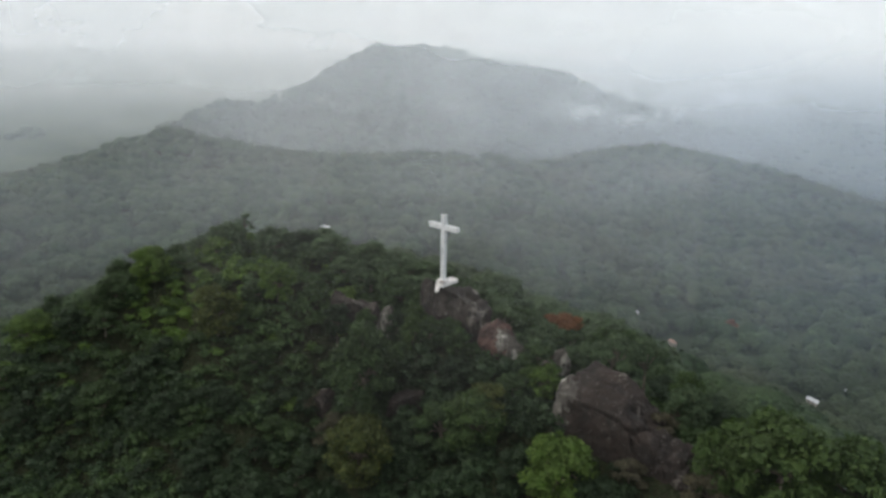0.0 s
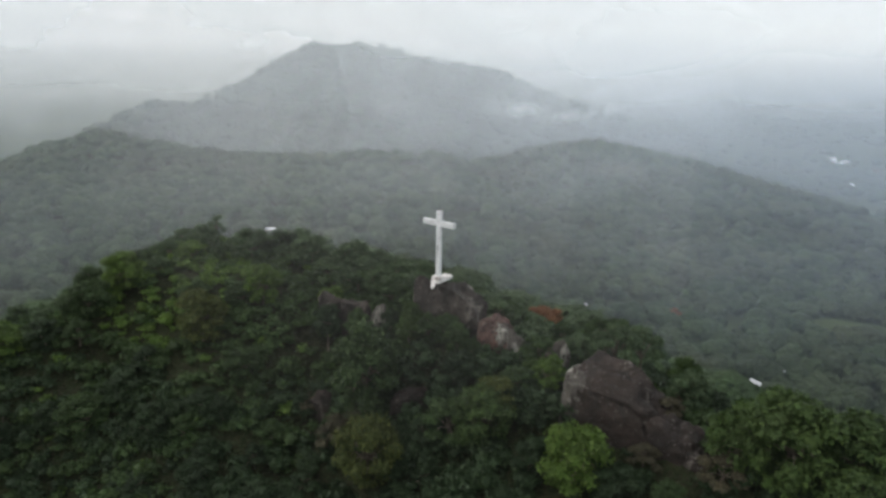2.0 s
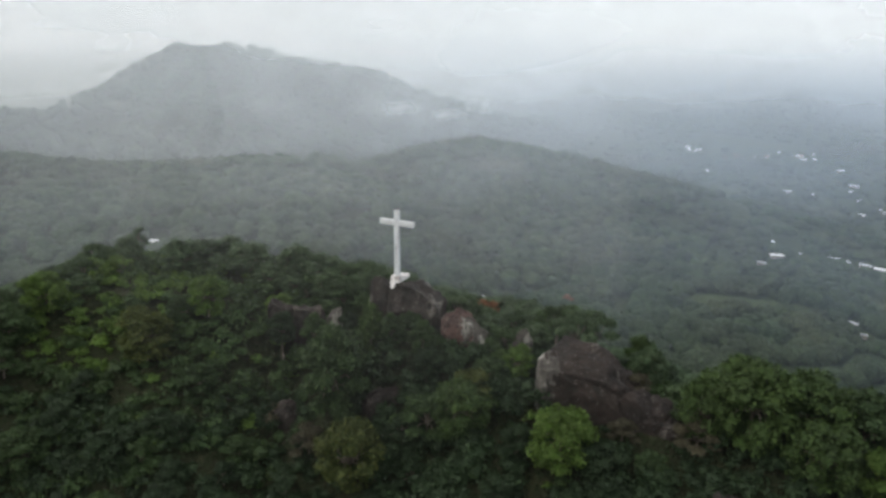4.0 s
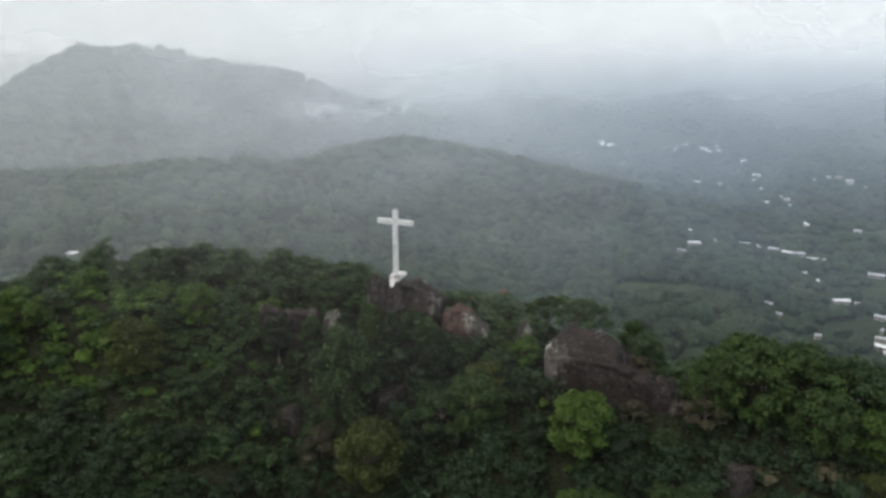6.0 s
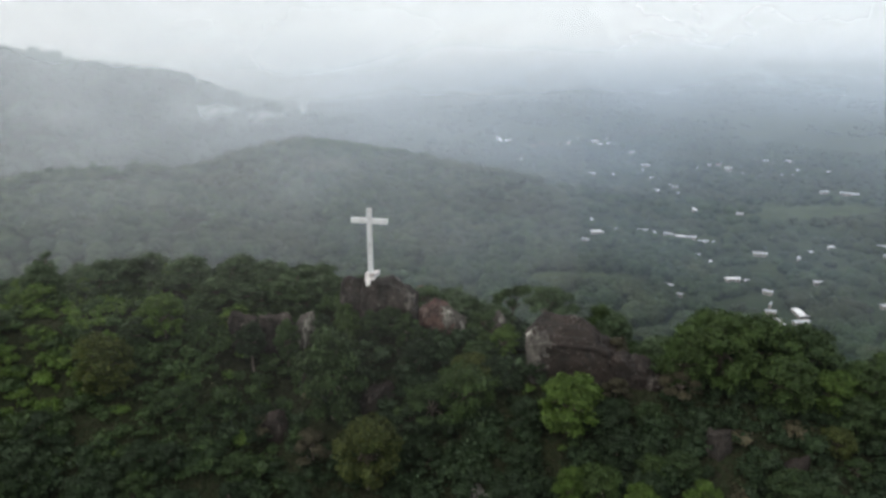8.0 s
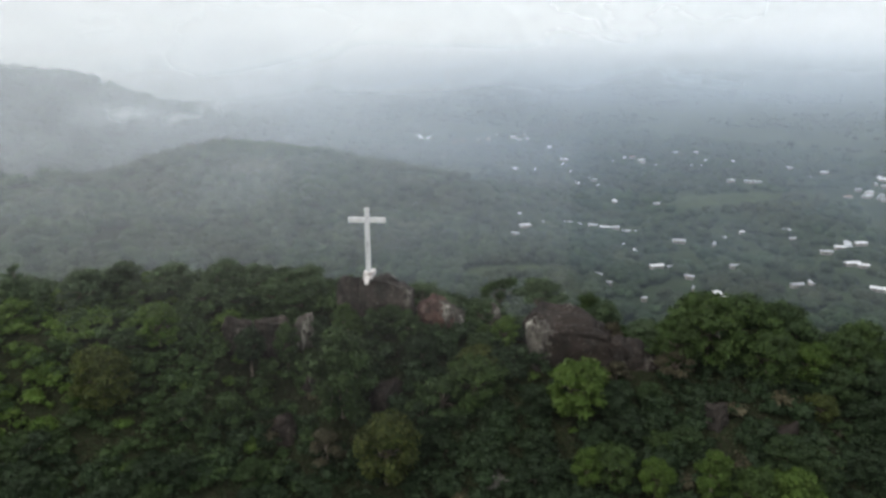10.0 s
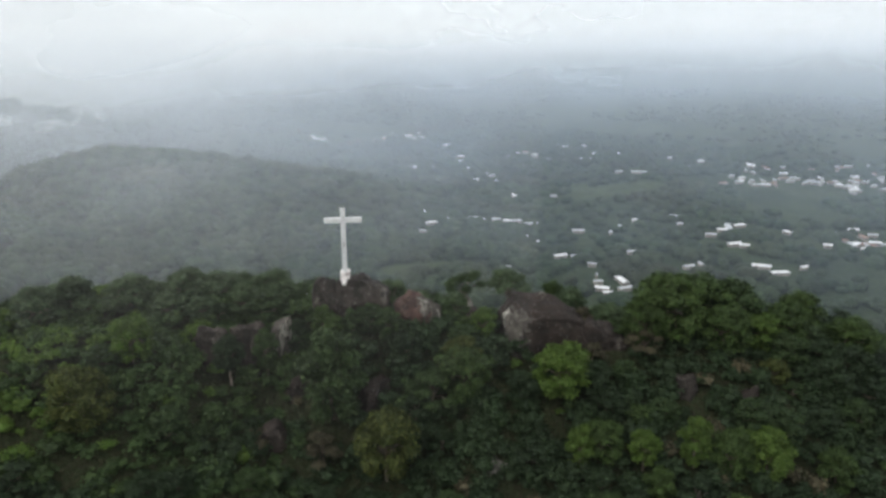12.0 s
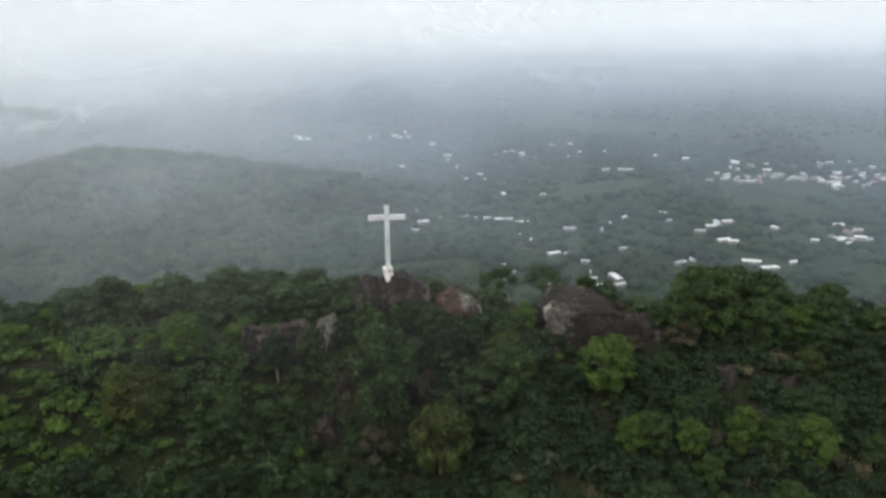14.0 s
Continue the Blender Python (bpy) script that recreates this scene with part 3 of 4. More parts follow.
MARKS = {0: [((8.2, 72.6, -1.6), (0.7, 0.7, 0.5), ROCK_PALE, "pale lichen patch")],
         3: [((10.2, 68.0, -3.8), (0.8, 1.0, 1.9), ROCK_GREY, "grey streaked flank")],
         6: [((15.6, 58.4, -2.9), (0.6, 0.6, 0.5), WHITE, "faded white paint marks"), ((14.0, 58.4, -5.2), (1.9, 2.5, 3.4), ROCK_GREY, "pale weathered face"),
             ((18.4, 54.6, -2.6), (0.22, 0.22, 0.2), WHITE, "small white paint mark")]}
for k, (at, size, turn, mat, label) in enumerate(BOULDERS):
    rock = boulder("boulder", at, size, turn, mat, label, k + 3, lumps=0.36 if k in CLEFT and k not in (6, 8) else 0.22, power=0.3 if k in (6, 8) else 0.8, faces=CLEFT.get(k, ()))
    for spot, reach, coat, words in MARKS.get(k, ()):
        mark(rock, Vector(spot), reach, coat, words)

# ---------------------------------------------------------------- the cross
cross = tagged(new("cross"), "tall white limewashed concrete cross standing on a boulder", "cross")
cross.matrix_world = pose(4.0, 74.95, 0.0, 0, 0, -45)
bm = bmesh.new()
add_box(bm, (0.54, 0.46, 7.75), (0, 0, 4.03), bevel=0.03)
part("shaft", bm, WHITE, cross)
for sx in (-1, 1):
    bm = bmesh.new()
    add_box(bm, (1.85, 0.46, 0.56), (sx * 1.198, 0, 6.49), bevel=0.03)
    part("arm", bm, WHITE, cross)
for dx, dy, hh in ((-0.17, -0.12, 0.20), (0.16, 0.10, 0.24), (0.03, -0.1, 0.12)):
    bm = bmesh.new()
    add_box(bm, (0.07, 0.07, hh), (dx, dy, 7.9 + hh / 2))
    part("rod", bm, IRON, cross, "rusty iron rod end")
bm = bmesh.new()
add_box(bm, (0.10, 0.02, 0.55), (0.03, -0.238, 3.75), 0.0)
add_box(bm, (0.06, 0.02, 0.3), (-0.06, -0.238, 3.45), 0.0)
part("stain", bm, GRIME, cross, "dark scar in the paint")
bm = bmesh.new()
add_box(bm, (1.15, 1.2, 0.75), (0, -0.05, -0.05), bevel=0.04, taper=0.9)
part("pedestal", bm, PAINTED, cross)
bm = bmesh.new()
add_box(bm, (1.1, 2.3, 0.42), (0.0, 0.85, -0.24), bevel=0.05)
part("footing", bm, PAINTED, cross, "white painted footing along the rock")
bm = bmesh.new()
bmesh.ops.create_grid(bm, x_segments=16, y_segments=22, size=0.5)
for v in bm.verts:
    x, y = v.co.x, v.co.y + 0.5
    wide = 0.8 - 0.35 * y + 0.05 * math.sin(9 * y + 2 * x)
    v.co = Vector((x * wide - 0.12, -0.66 - 0.35 * y + 0.05 * noise.noise(Vector((x * 3, y * 3, 1.0))), -0.1 - 0.85 * y * (1 - 0.18 * abs(x))))
bmesh.ops.solidify(bm, geom=bm.faces[:], thickness=0.12)
part("painted_skirt", bm, PAINTED, cross, "white paint run down the rock", smooth=True)

# ---------------------------------------------------------------- trees
def tube(bm, a, b, ra, rb, sides=6):
    a, b = Vector(a), Vector(b)
    q = (b - a).to_track_quat("Z", "Y")
    rings = []
    for c, r in ((a, ra), (b, rb)):
        rings.append([bm.verts.new(c + q @ Vector((r * math.cos(2 * math.pi * i / sides), r * math.sin(2 * math.pi * i / sides), 0))) for i in range(sides)])
    for i in range(sides):
        bm.faces.new((rings[0][i], rings[0][(i + 1) % sides], rings[1][(i + 1) % sides], rings[1][i]))


def spray(rng, centre, radii3, count, size, up=0.35, shell=0.55):
    """Leaf sprays round a lobe: small blades that look outwards, most of them near its skin."""
    d = rng.normal(size=(count, 3))
    d /= np.linalg.norm(d, axis=1)[:, None]
    d[:, 2] = np.where(d[:, 2] < -0.35, -d[:, 2] * 0.6, d[:, 2])
    d /= np.linalg.norm(d, axis=1)[:, None]
    rad = shell + (1.08 - shell) * rng.random(count) ** 0.6
    p = np.asarray(centre) + d * np.asarray(radii3) * rad[:, None]
    nrm = d + rng.normal(size=(count, 3)) * 0.45 + np.array([0, 0, up])
    nrm /= np.linalg.norm(nrm, axis=1)[:, None]
    t = np.cross(nrm, rng.normal(size=(count, 3)))
    t /= np.linalg.norm(t, axis=1)[:, None] + 1e-9
    b = np.cross(nrm, t)
    s = size * (0.6 + 0.8 * rng.random(count))[:, None]
    w = s * (0.45 + 0.3 * rng.random(count))[:, None]
    droop = nrm * s * 0.25
    return np.stack([p - t * s * 0.5 - droop, p + t * s * 0.5 - droop, p + b * w * 1.25], 1)


def crown_mesh(name, lobes, per_lobe, leaf, seed, mat):
    rng = np.random.default_rng(seed)
    q = np.concatenate([spray(rng, c, r, per_lobe, leaf) for c, r in lobes])
    return q.reshape(-1, 3), np.arange(len(q) * 3).reshape(-1, 3), lobes


def lobes_for(kind, seed):
    rnd = random.Random(seed)
    out = []
    if kind == "broad":
        for i in range(13):
            a, r = i * 2.4 + rnd.uniform(-0.3, 0.3), 2.3 * math.sqrt((i + 0.5) / 13)
            out.append(((r * math.cos(a), r * math.sin(a), 4.9 - 0.26 * r * r + rnd.uniform(-0.5, 0.45)), (rnd.uniform(0.8, 1.25),) * 2 + (rnd.uniform(0.55, 0.85),)))
        for i in range(7):
            a = i * 0.9 + rnd.uniform(-0.2, 0.2)
            out.append(((2.1 * math.cos(a), 2.1 * math.sin(a), 2.5 + rnd.uniform(-0.4, 0.4)), (rnd.uniform(0.8, 1.15),) * 2 + (rnd.uniform(0.6, 0.9),)))
        out.append(((0, 0, 3.4), (1.9, 1.9, 1.3)))
        for i in range(5):
            a = i * 1.26 + rnd.uniform(-0.3, 0.3)
            out.append(((1.5 * math.cos(a), 1.5 * math.sin(a), 1.3 + rnd.uniform(-0.3, 0.3)), (rnd.uniform(0.8, 1.1),) * 2 + (rnd.uniform(0.6, 0.8),)))
    elif kind == "round":
        for i in range(13):
            a, h = i * 2.4, (i + 0.5) / 13
            r = 1.75 * math.sqrt(max(0.05, 1 - (2 * h - 0.85) ** 2 * 0.9))
            out.append(((r * math.cos(a), r * math.sin(a), 1.6 + 3.8 * h + rnd.uniform(-0.2, 0.2)), (rnd.uniform(0.8, 1.15),) * 2 + (rnd.uniform(0.7, 0.95),)))
        out.append(((0, 0, 3.9), (1.5, 1.5, 1.6)))
        for i in range(4):
            a = i * 1.57 + rnd.uniform(-0.3, 0.3)
            out.append(((1.2 * math.cos(a), 1.2 * math.sin(a), 0.9 + rnd.uniform(-0.3, 0.3)), (rnd.uniform(0.8, 1.0),) * 2 + (rnd.uniform(0.6, 0.8),)))
    elif kind == "umbrella":
        for i in range(11):
            a, r = i * 2.4 + rnd.uniform(-0.4, 0.4), 3.0 * math.sqrt((i + 0.4) / 11)
            out.append(((r * math.cos(a), r * math.sin(a), 4.9 - 0.13 * r * r + rnd.uniform(-0.6, 0.5)), (rnd.uniform(0.7, 1.2),) * 2 + (rnd.uniform(0.35, 0.7),)))
    elif kind == "tiered":
        for i in range(12):
            a, tier = i * 2.4, i // 4
            r = (2.1, 1.6, 0.8)[tier] + rnd.uniform(-0.3, 0.3)
            out.append(((r * math.cos(a), r * math.sin(a), 2.3 + 1.3 * tier + rnd.uniform(-0.3, 0.3)), (rnd.uniform(0.75, 1.1),) * 2 + (rnd.uniform(0.45, 0.65),)))
    else:
        for i in range(8):
            a, r = i * 2.4, 0.95 * math.sqrt((i + 0.5) / 8)
            out.append(((r * math.cos(a), r * math.sin(a), 1.25 - 0.35 * r * r + rnd.uniform(-0.3, 0.3)), (rnd.uniform(0.5, 0.8),) * 2 + (rnd.uniform(0.4, 0.65),)))
    return out


def make_tree(kind, seed, mat, label, per_lobe, leaf):
    """A tree: an Empty at its foot, a tapered trunk with limbs, and a crown of leaf sprays."""
    tree = tagged(new("tree"), label, "tree", "hill trees")
    rnd = random.Random(seed)
    lobes = lobes_for(kind, seed)
    bm = bmesh.new()
    top = max(c[2] for c, r in lobes)
    fork = Vector((rnd.uniform(-0.2, 0.2), rnd.uniform(-0.2, 0.2), top * 0.45))
    tube(bm, (0, 0, -3.5), (0.05, 0.02, 0.4), 0.30, 0.19)
    tube(bm, (0.05, 0.02, 0.4), fork, 0.19, 0.13)
    for c, r in lobes:
        mid = fork.lerp(Vector(c), 0.55) + Vector((0, 0, 0.12 * top))
        w = 0.085
        tube(bm, fork, mid, w, w * 0.65, 4)
        tube(bm, mid, c, w * 0.65, w * 0.3, 4)
    part("trunk", bm, BARK, tree, "forked trunk with limbs")
    v, f, _ = crown_mesh("crown", lobes, per_lobe, leaf, seed, mat)
    hearts = []
    for c, r in lobes:
        bm = bmesh.new()
        bmesh.ops.create_icosphere(bm, subdivisions=1, radius=0.60)
        bm.verts.index_update()
        hv = np.array([w.co[:] for w in bm.verts]) * rng_heart.uniform(0.8, 1.15, (12, 1)) * np.array(r) + np.array(c)
        hearts.append((hv, np.array([[w.index for w in g.verts] for g in bm.faces])))
        bm.free()
    tri = f
    base = len(v)
    for hv, hf in hearts:
        v, tri = np.concatenate([v, hv]), np.concatenate([tri, hf + base])
        base += len(hv)
    crown = soup("crown", v, tri, mat, smooth=False)
    crown.parent = tree
    return tree


PROTOS = {}
rng_heart = np.random.default_rng(77)
rnd = random.Random(11)
for kind, seed, mat, label in (
        ("broad", 1, LEAF_DARK, "dark green broad-crowned tree on the hillside"),
        ("broad", 2, LEAF_MID, "green broad-crowned tree on the hillside"),
        ("round", 3, LEAF_DARK, "dark green round-crowned tree on the hillside"),
        ("round", 4, LEAF_MID, "green round-crowned leafy tree on the hillside"),
        ("tiered", 5, LEAF_DARK, "dark green layered tree on the hillside"),
        ("tiered", 6, LEAF_MID, "green layered tree on the hillside"),
        ("umbrella", 7, LEAF_MID, "green flat-topped spreading tree on the crest"),
        ("round", 8, LEAF_BRIGHT, "bright light-green leafy tree on the slope"),
        ("broad", 9, LEAF_OLIVE, "yellowish olive-green flowering tree on the slope"),
        ("broad", 10, LEAF_BRIGHT, "fresh bright-green spreading tree on the slope"),
        ("broad", 17, LEAF_FRESH, "fresh green domed tree on the slope"),
        ("round", 18, LEAF_FRESH, "fresh green round-crowned tree on the slope"),
        ("broad", 12, LEAF_RUST, "rust-red flowering tree behind the boulders"),
        ("umbrella", 16, LEAF_HAZED, "feathery flat-topped tree on the crest, leaf colour paled for haze"),
        ("broad", 14, LEAF_HAZED, "spreading tree on the crest, leaf colour greyed for haze"),
        ("tiered", 15, LEAF_HAZED, "layered tree on the crest, leaf colour greyed for haze"),
        ("tiered", 13, LEAF_DRY, "thin brownish half-dry tree among the rocks")):
    PROTOS[seed] = (kind, mat, label)
made, COUNT = {}, {"broad": 170, "round": 215, "tiered": 240, "umbrella": 300}


def plant(seed, x, y, size, turn, z=None, tall=1.0):
    kind, mat, label = PROTOS[seed]
    if seed not in made:
        made[seed] = make_tree(kind, seed, mat, label, COUNT[kind], 0.28)
        ob = made[seed]
    else:
        ob = copy_thing(made[seed], Matrix.Identity(4))
    zz = ground_z(x, y) - 1.1 * size if z is None else z
    ob.matrix_world = Matrix.Translation((x, y, zz)) @ Matrix.Rotation(turn, 4, "Z") @ Matrix.Diagonal((size, size, size * tall, 1))
    return ob


# Trees that stand out: kind, x, y, crown top, size
taken = []
STANDING = [
    # round the rocks
    (10, 12.9, 50.9, -5.0, 0.98), (9, -4.8, 60.6, -8.4, 1.0), (4, -4.6, 68.4, -2.4, 1.3), (17, 6.3, 59.2, -5.8, 0.95), (9, 7.6, 60.6, -5.2, 0.7), (10, 13.5, 62.0, -4.0, 0.5),
    (4, -5.2, 78.6, -4.9, 0.55), (3, -1.2, 77.6, -4.6, 0.5), (1, -8.8, 80.6, -5.0, 0.55), (4, 2.6, 72.6, -3.4, 0.5), (2, 4.7, 71.6, -3.2, 0.55), (18, 1.0, 75.8, -3.0, 0.5), (4, 5.4, 69.6, -3.4, 0.55), (18, 0.6, 73.9, -3.6, 0.5), (2, 6.8, 69.2, -5.2, 0.42),
    (18, 12.4, 64.0, -5.2, 0.42), (2, 10.4, 62.6, -5.4, 0.5), (13, 22.6, 53.8, -4.4, 0.5), (13, 18.8, 50.2, -6.8, 0.5), (13, 24.0, 46.4, -5.4, 0.7), (13, -8.0, 66.5, -12.0, 0.7),
    # behind the crest
    (7, 23.6, 72.4, -4.6, 0.75), (16, 21.2, 63.6, -2.0, 0.72), (16, 25.0, 65.6, -3.4, 0.7), (18, 27.6, 60.8, -4.2, 0.62), (14, 26.2, 57.5, -4.2, 0.7), (12, 24.0, 97.0, -13.5, 1.0), (12, 139.0, 275.0, -91.0, 1.6),
    (12, 20.0, 90.0, -10.5, 0.7), (14, 12.0, 80.5, -5.2, 0.8), (15, 16.0, 84.0, -7.2, 0.8),
    # the wooded shoulder
    (17, 28.8, 45.4, -0.4, 1.3), (17, 33.8, 43.4, -1.4, 1.1), (17, 25.6, 47.2, -2.6, 0.85), (2, 37.5, 40.8, -2.6, 1.1), (17, 31.2, 39.6, -3.6, 1.0), (18, 42.5, 34.0, -3.8, 1.0), (17, 42.6, 27.8, -6.0, 0.9),
    (17, 38.4, 34.8, -4.4, 0.9), (10, 35.0, 36.6, -5.0, 0.7), (9, 31.4, 33.6, -8.6, 0.5),
    # bright crowns low on the slope
    (8, 14.8, 36.4, -9.4, 0.6), (10, 18.6, 30.4, -10.4, 0.75), (8, 8.0, 45.6, -10.6, 0.55), (10, 12.0, 40.5, -11.2, 0.5), (17, 10.4, 44.4, -11.0, 0.7), (17, 16.4, 33.2, -10.6, 0.7),
    # the left spur
    (9, -24.0, 83.0, -3.2, 0.95), (10, -16.8, 86.0, -1.2, 0.72), (10, -49.0, 86.0, -8.0, 0.9), (10, -36.0, 95.0, -1.9, 0.85), (14, -27.0, 105.0, -1.2, 0.8), (14, -20.0, 101.0, -0.9, 0.9),
    (14, -11.0, 97.0, -1.0, 0.95), (14, -2.0, 91.5, -1.8, 0.9), (14, 3.5, 88.0, -2.2, 0.8), (15, -26.0, 109.0, -0.6, 0.45)]
for seed, x, y, top, size in STANDING:
    kind = PROTOS[seed][0]
    full = {"broad": 5.6, "round": 6.1, "umbrella": 5.4, "tiered": 6.1}[kind] * size
    size *= 1.12
    full *= 1.12
    tall = min(1.3, max(0.8, (top - ground_z(x, y) + 0.4) / full))
    plant(seed, x, y, size, 1.7 * x, top - full * tall, tall)
    taken.append((x, y, 1.9 * size))

# Open spots in the growth, in front of bare rock.
GAPS = [(0.4, 48.6, 2.6), (-1.2, 46.6, 2.2), (19.6, 37.6, 2.2), (-5.0, 71.4, 2.0)]
blocks = GAPS + [(at[0], at[1], 0.85 * max(size[0], size[1])) for at, size, *_ in BOULDERS] + [(4, 75, 2.2)]
for (ax, ay, az), (bx, by, bz) in zip(NEAR_CREST[0:8] + NEAR_SPUR[1:3], NEAR_CREST[1:9] + NEAR_SPUR[2:4]):
    steps = int(math.hypot(bx - ax, by - ay) / 4.2)
    for i in range(steps):
        f = (i + 0.5) / steps
        for off in (-2.0, 2.5):
            x, y = ax + f * (bx - ax) + rnd.uniform(-1, 1) + 0.65 * off, ay + f * (by - ay) + rnd.uniform(-1, 1) + 0.75 * off
            if any((x - a) ** 2 + (y - b) ** 2 < (c + 1.4) ** 2 for a, b, c in blocks) or any((x - a) ** 2 + (y - b) ** 2 < 2.2 ** 2 for a, b, c in taken):
                continue
            plant(rnd.choice((14, 10, 14, 15, 10, 14)) if x < -6 else rnd.choice((14, 2, 14, 15, 6, 14)), x, y, rnd.uniform(0.55, 0.82), rnd.uniform(0, 6.28), tall=rnd.uniform(0.8, 1.0))
            taken.append((x, y, 0.5))
for gx_ in np.arange(-56, 76, 4.0):
    for gy_ in np.arange(22, 134, 4.0):
        x, y = gx_ + rnd.uniform(-1.7, 1.7), gy_ + rnd.uniform(-1.7, 1.7)
        crest = float(near_hill(np.array([x]), np.array([y]))[0])
        back = 0.75 * (x - 5) + 0.66 * (y - 78) > 2
        if crest < -27 or back and (crest < -20 or x > 36 or y > 112) or x < -52 or y < 24 or x < -30 and y < 56:
            continue
        if any((x - a) ** 2 + (y - b) ** 2 < (c + 1.2) ** 2 for a, b, c in taken + blocks):
            continue
        if ((x + 27) / 12) ** 2 + ((y - 94) / 9) ** 2 < 1:
            continue
        scrub = x < -6 and y > 58 and rnd.random() < 0.45
        if scrub or rnd.random() < 0.08:
            continue
        far_left = x < -8 and y > 70
        seed = rnd.choice((14, 15, 2, 14, 6)) if back else rnd.choice((3, 4, 6, 2, 4, 10)) if far_left and rnd.random() < 0.85 else rnd.choice((1, 1, 2, 3, 3, 4, 5, 5, 6, 2, 9 if rnd.random() < 0.3 else 4, 10 if rnd.random() < 0.3 else 1))
        near_spur = x > 4 and y < 47 and rnd.random() < 0.75
        seed = rnd.choice((17, 2, 18, 17, 2, 6, 1)) if near_spur else seed
        # Low on the slope most trees get dark leaves, in place of its shade.
        seed = rnd.choice((1, 3, 5)) if crest < -13 and rnd.random() < (0.25 if near_spur else 0.6) else seed
        size = rnd.uniform(0.5, 0.85) if near_spur else rnd.uniform(0.62, 1.05)
        plant(seed, x, y, size, rnd.uniform(0, 6.28), tall=rnd.uniform(0.75, 1.0))
        taken.append((x, y, 0.4))

# ---------------------------------------------------------------- undergrowth and far forest
def scatter(name, template_list, places, mat, label, category, smooth):
    vs, fs, base = [], [], 0
    for x, y, z, s, h, turn, k in places:
        v, f = template_list[int(k) % len(template_list)]
        c, d = math.cos(turn) * s, math.sin(turn) * s
        w = np.empty_like(v)
        w[:, 0], w[:, 1], w[:, 2] = v[:, 0] * c - v[:, 1] * d + x, v[:, 0] * d + v[:, 1] * c + y, v[:, 2] * h + z
        vs.append(w)
        fs.append(f + base)
        base += len(v)
    return tagged(soup(name, np.concatenate(vs), np.concatenate(fs), mat, smooth), label, category, kind="stuff")


bush_shapes = []
for seed in range(8):
    rng = np.random.default_rng(100 + seed)
    lobes = lobes_for("bush", 60 + seed)
    q = np.concatenate([spray(rng, c, r, 11, 0.36) for c, r in lobes])
    v, f, base = q.reshape(-1, 3), np.arange(len(q) * 3).reshape(-1, 3), len(q) * 3
    for c, r in lobes[:3]:
        bm = bmesh.new()
        bmesh.ops.create_icosphere(bm, subdivisions=1, radius=0.75)
        bm.verts.index_update()
        v = np.concatenate([v, np.array([w.co[:] for w in bm.verts]) * rng.uniform(0.8, 1.2, (12, 1)) * np.array(r) * 1.05 + np.array(c) - (0, 0, 0.2)])
        f = np.concatenate([f, np.array([[w.index for w in g.verts] for g in bm.faces]) + base])
        base += 12
        bm.free()
    bush_shapes.append((v, f))

rng = np.random.default_rng(5)
sets = {0: [], 1: [], 2: [], 3: []}
N = 15500
px, py = rng.uniform(-80, 85, N), rng.uniform(10, 150, N)
crest = near_hill(px, py)
pz = height(px, py)
tone = vnoise(px, py, 14, 9)
spots_t = np.array([(a, b) for a, b, c in taken])
near_tree = np.array([np.min(np.hypot(spots_t[:, 0] - a, spots_t[:, 1] - b)) for a, b in zip(px, py)])
for i in range(N):
    if crest[i] < -31 or (crest[i] < -20 and 0.75 * (px[i] - 5) + 0.66 * (py[i] - 78) > 2) or px[i] > 60 or py[i] > 130:
        continue
    if near_tree[i] < 1.0:
        continue
    if any((px[i] - a) ** 2 + (py[i] - b) ** 2 < (0.8 * c) ** 2 for a, b, c in blocks):
        continue
    k = 0 if tone[i] < (-0.5 if px[i] < -8 and py[i] > 66 else 0.05) else 1
    if rng.random() < (0.05 if px[i] < -8 and py[i] > 72 else 0.012):
        k = 2
    if rng.random() < 0.03 and px[i] > -12:
        k = 3
    if ((px[i] + 27) / 13) ** 2 + ((py[i] - 95) / 11) ** 2 < 1:
        k = 2 if rng.random() < 0.75 else 1
    # Bushes low down take the darker leaf colour to stand in for slope shade.
    if k == 1 and crest[i] < -13 and rng.random() < 0.65:
        k = 0
    s = rng.uniform(0.55, 1.3) * (0.75 if k == 2 else 1.0)
    sets[k].append((px[i], py[i], pz[i] - 0.2, s, s * rng.uniform(0.7, 1.2), rng.uniform(0, 6.28), rng.integers(8)))
for k, mat, label in ((0, LEAF_DARK, "dark green undergrowth covering the hillside"), (1, LEAF_MID, "green undergrowth covering the hillside"),
                      (2, LEAF_BRIGHT, "light green shrubs in the undergrowth"), (3, LEAF_DRY, "dry brownish shrubs in the undergrowth")):
    scatter("undergrowth", bush_shapes, sets[k], mat, label, "undergrowth", False)


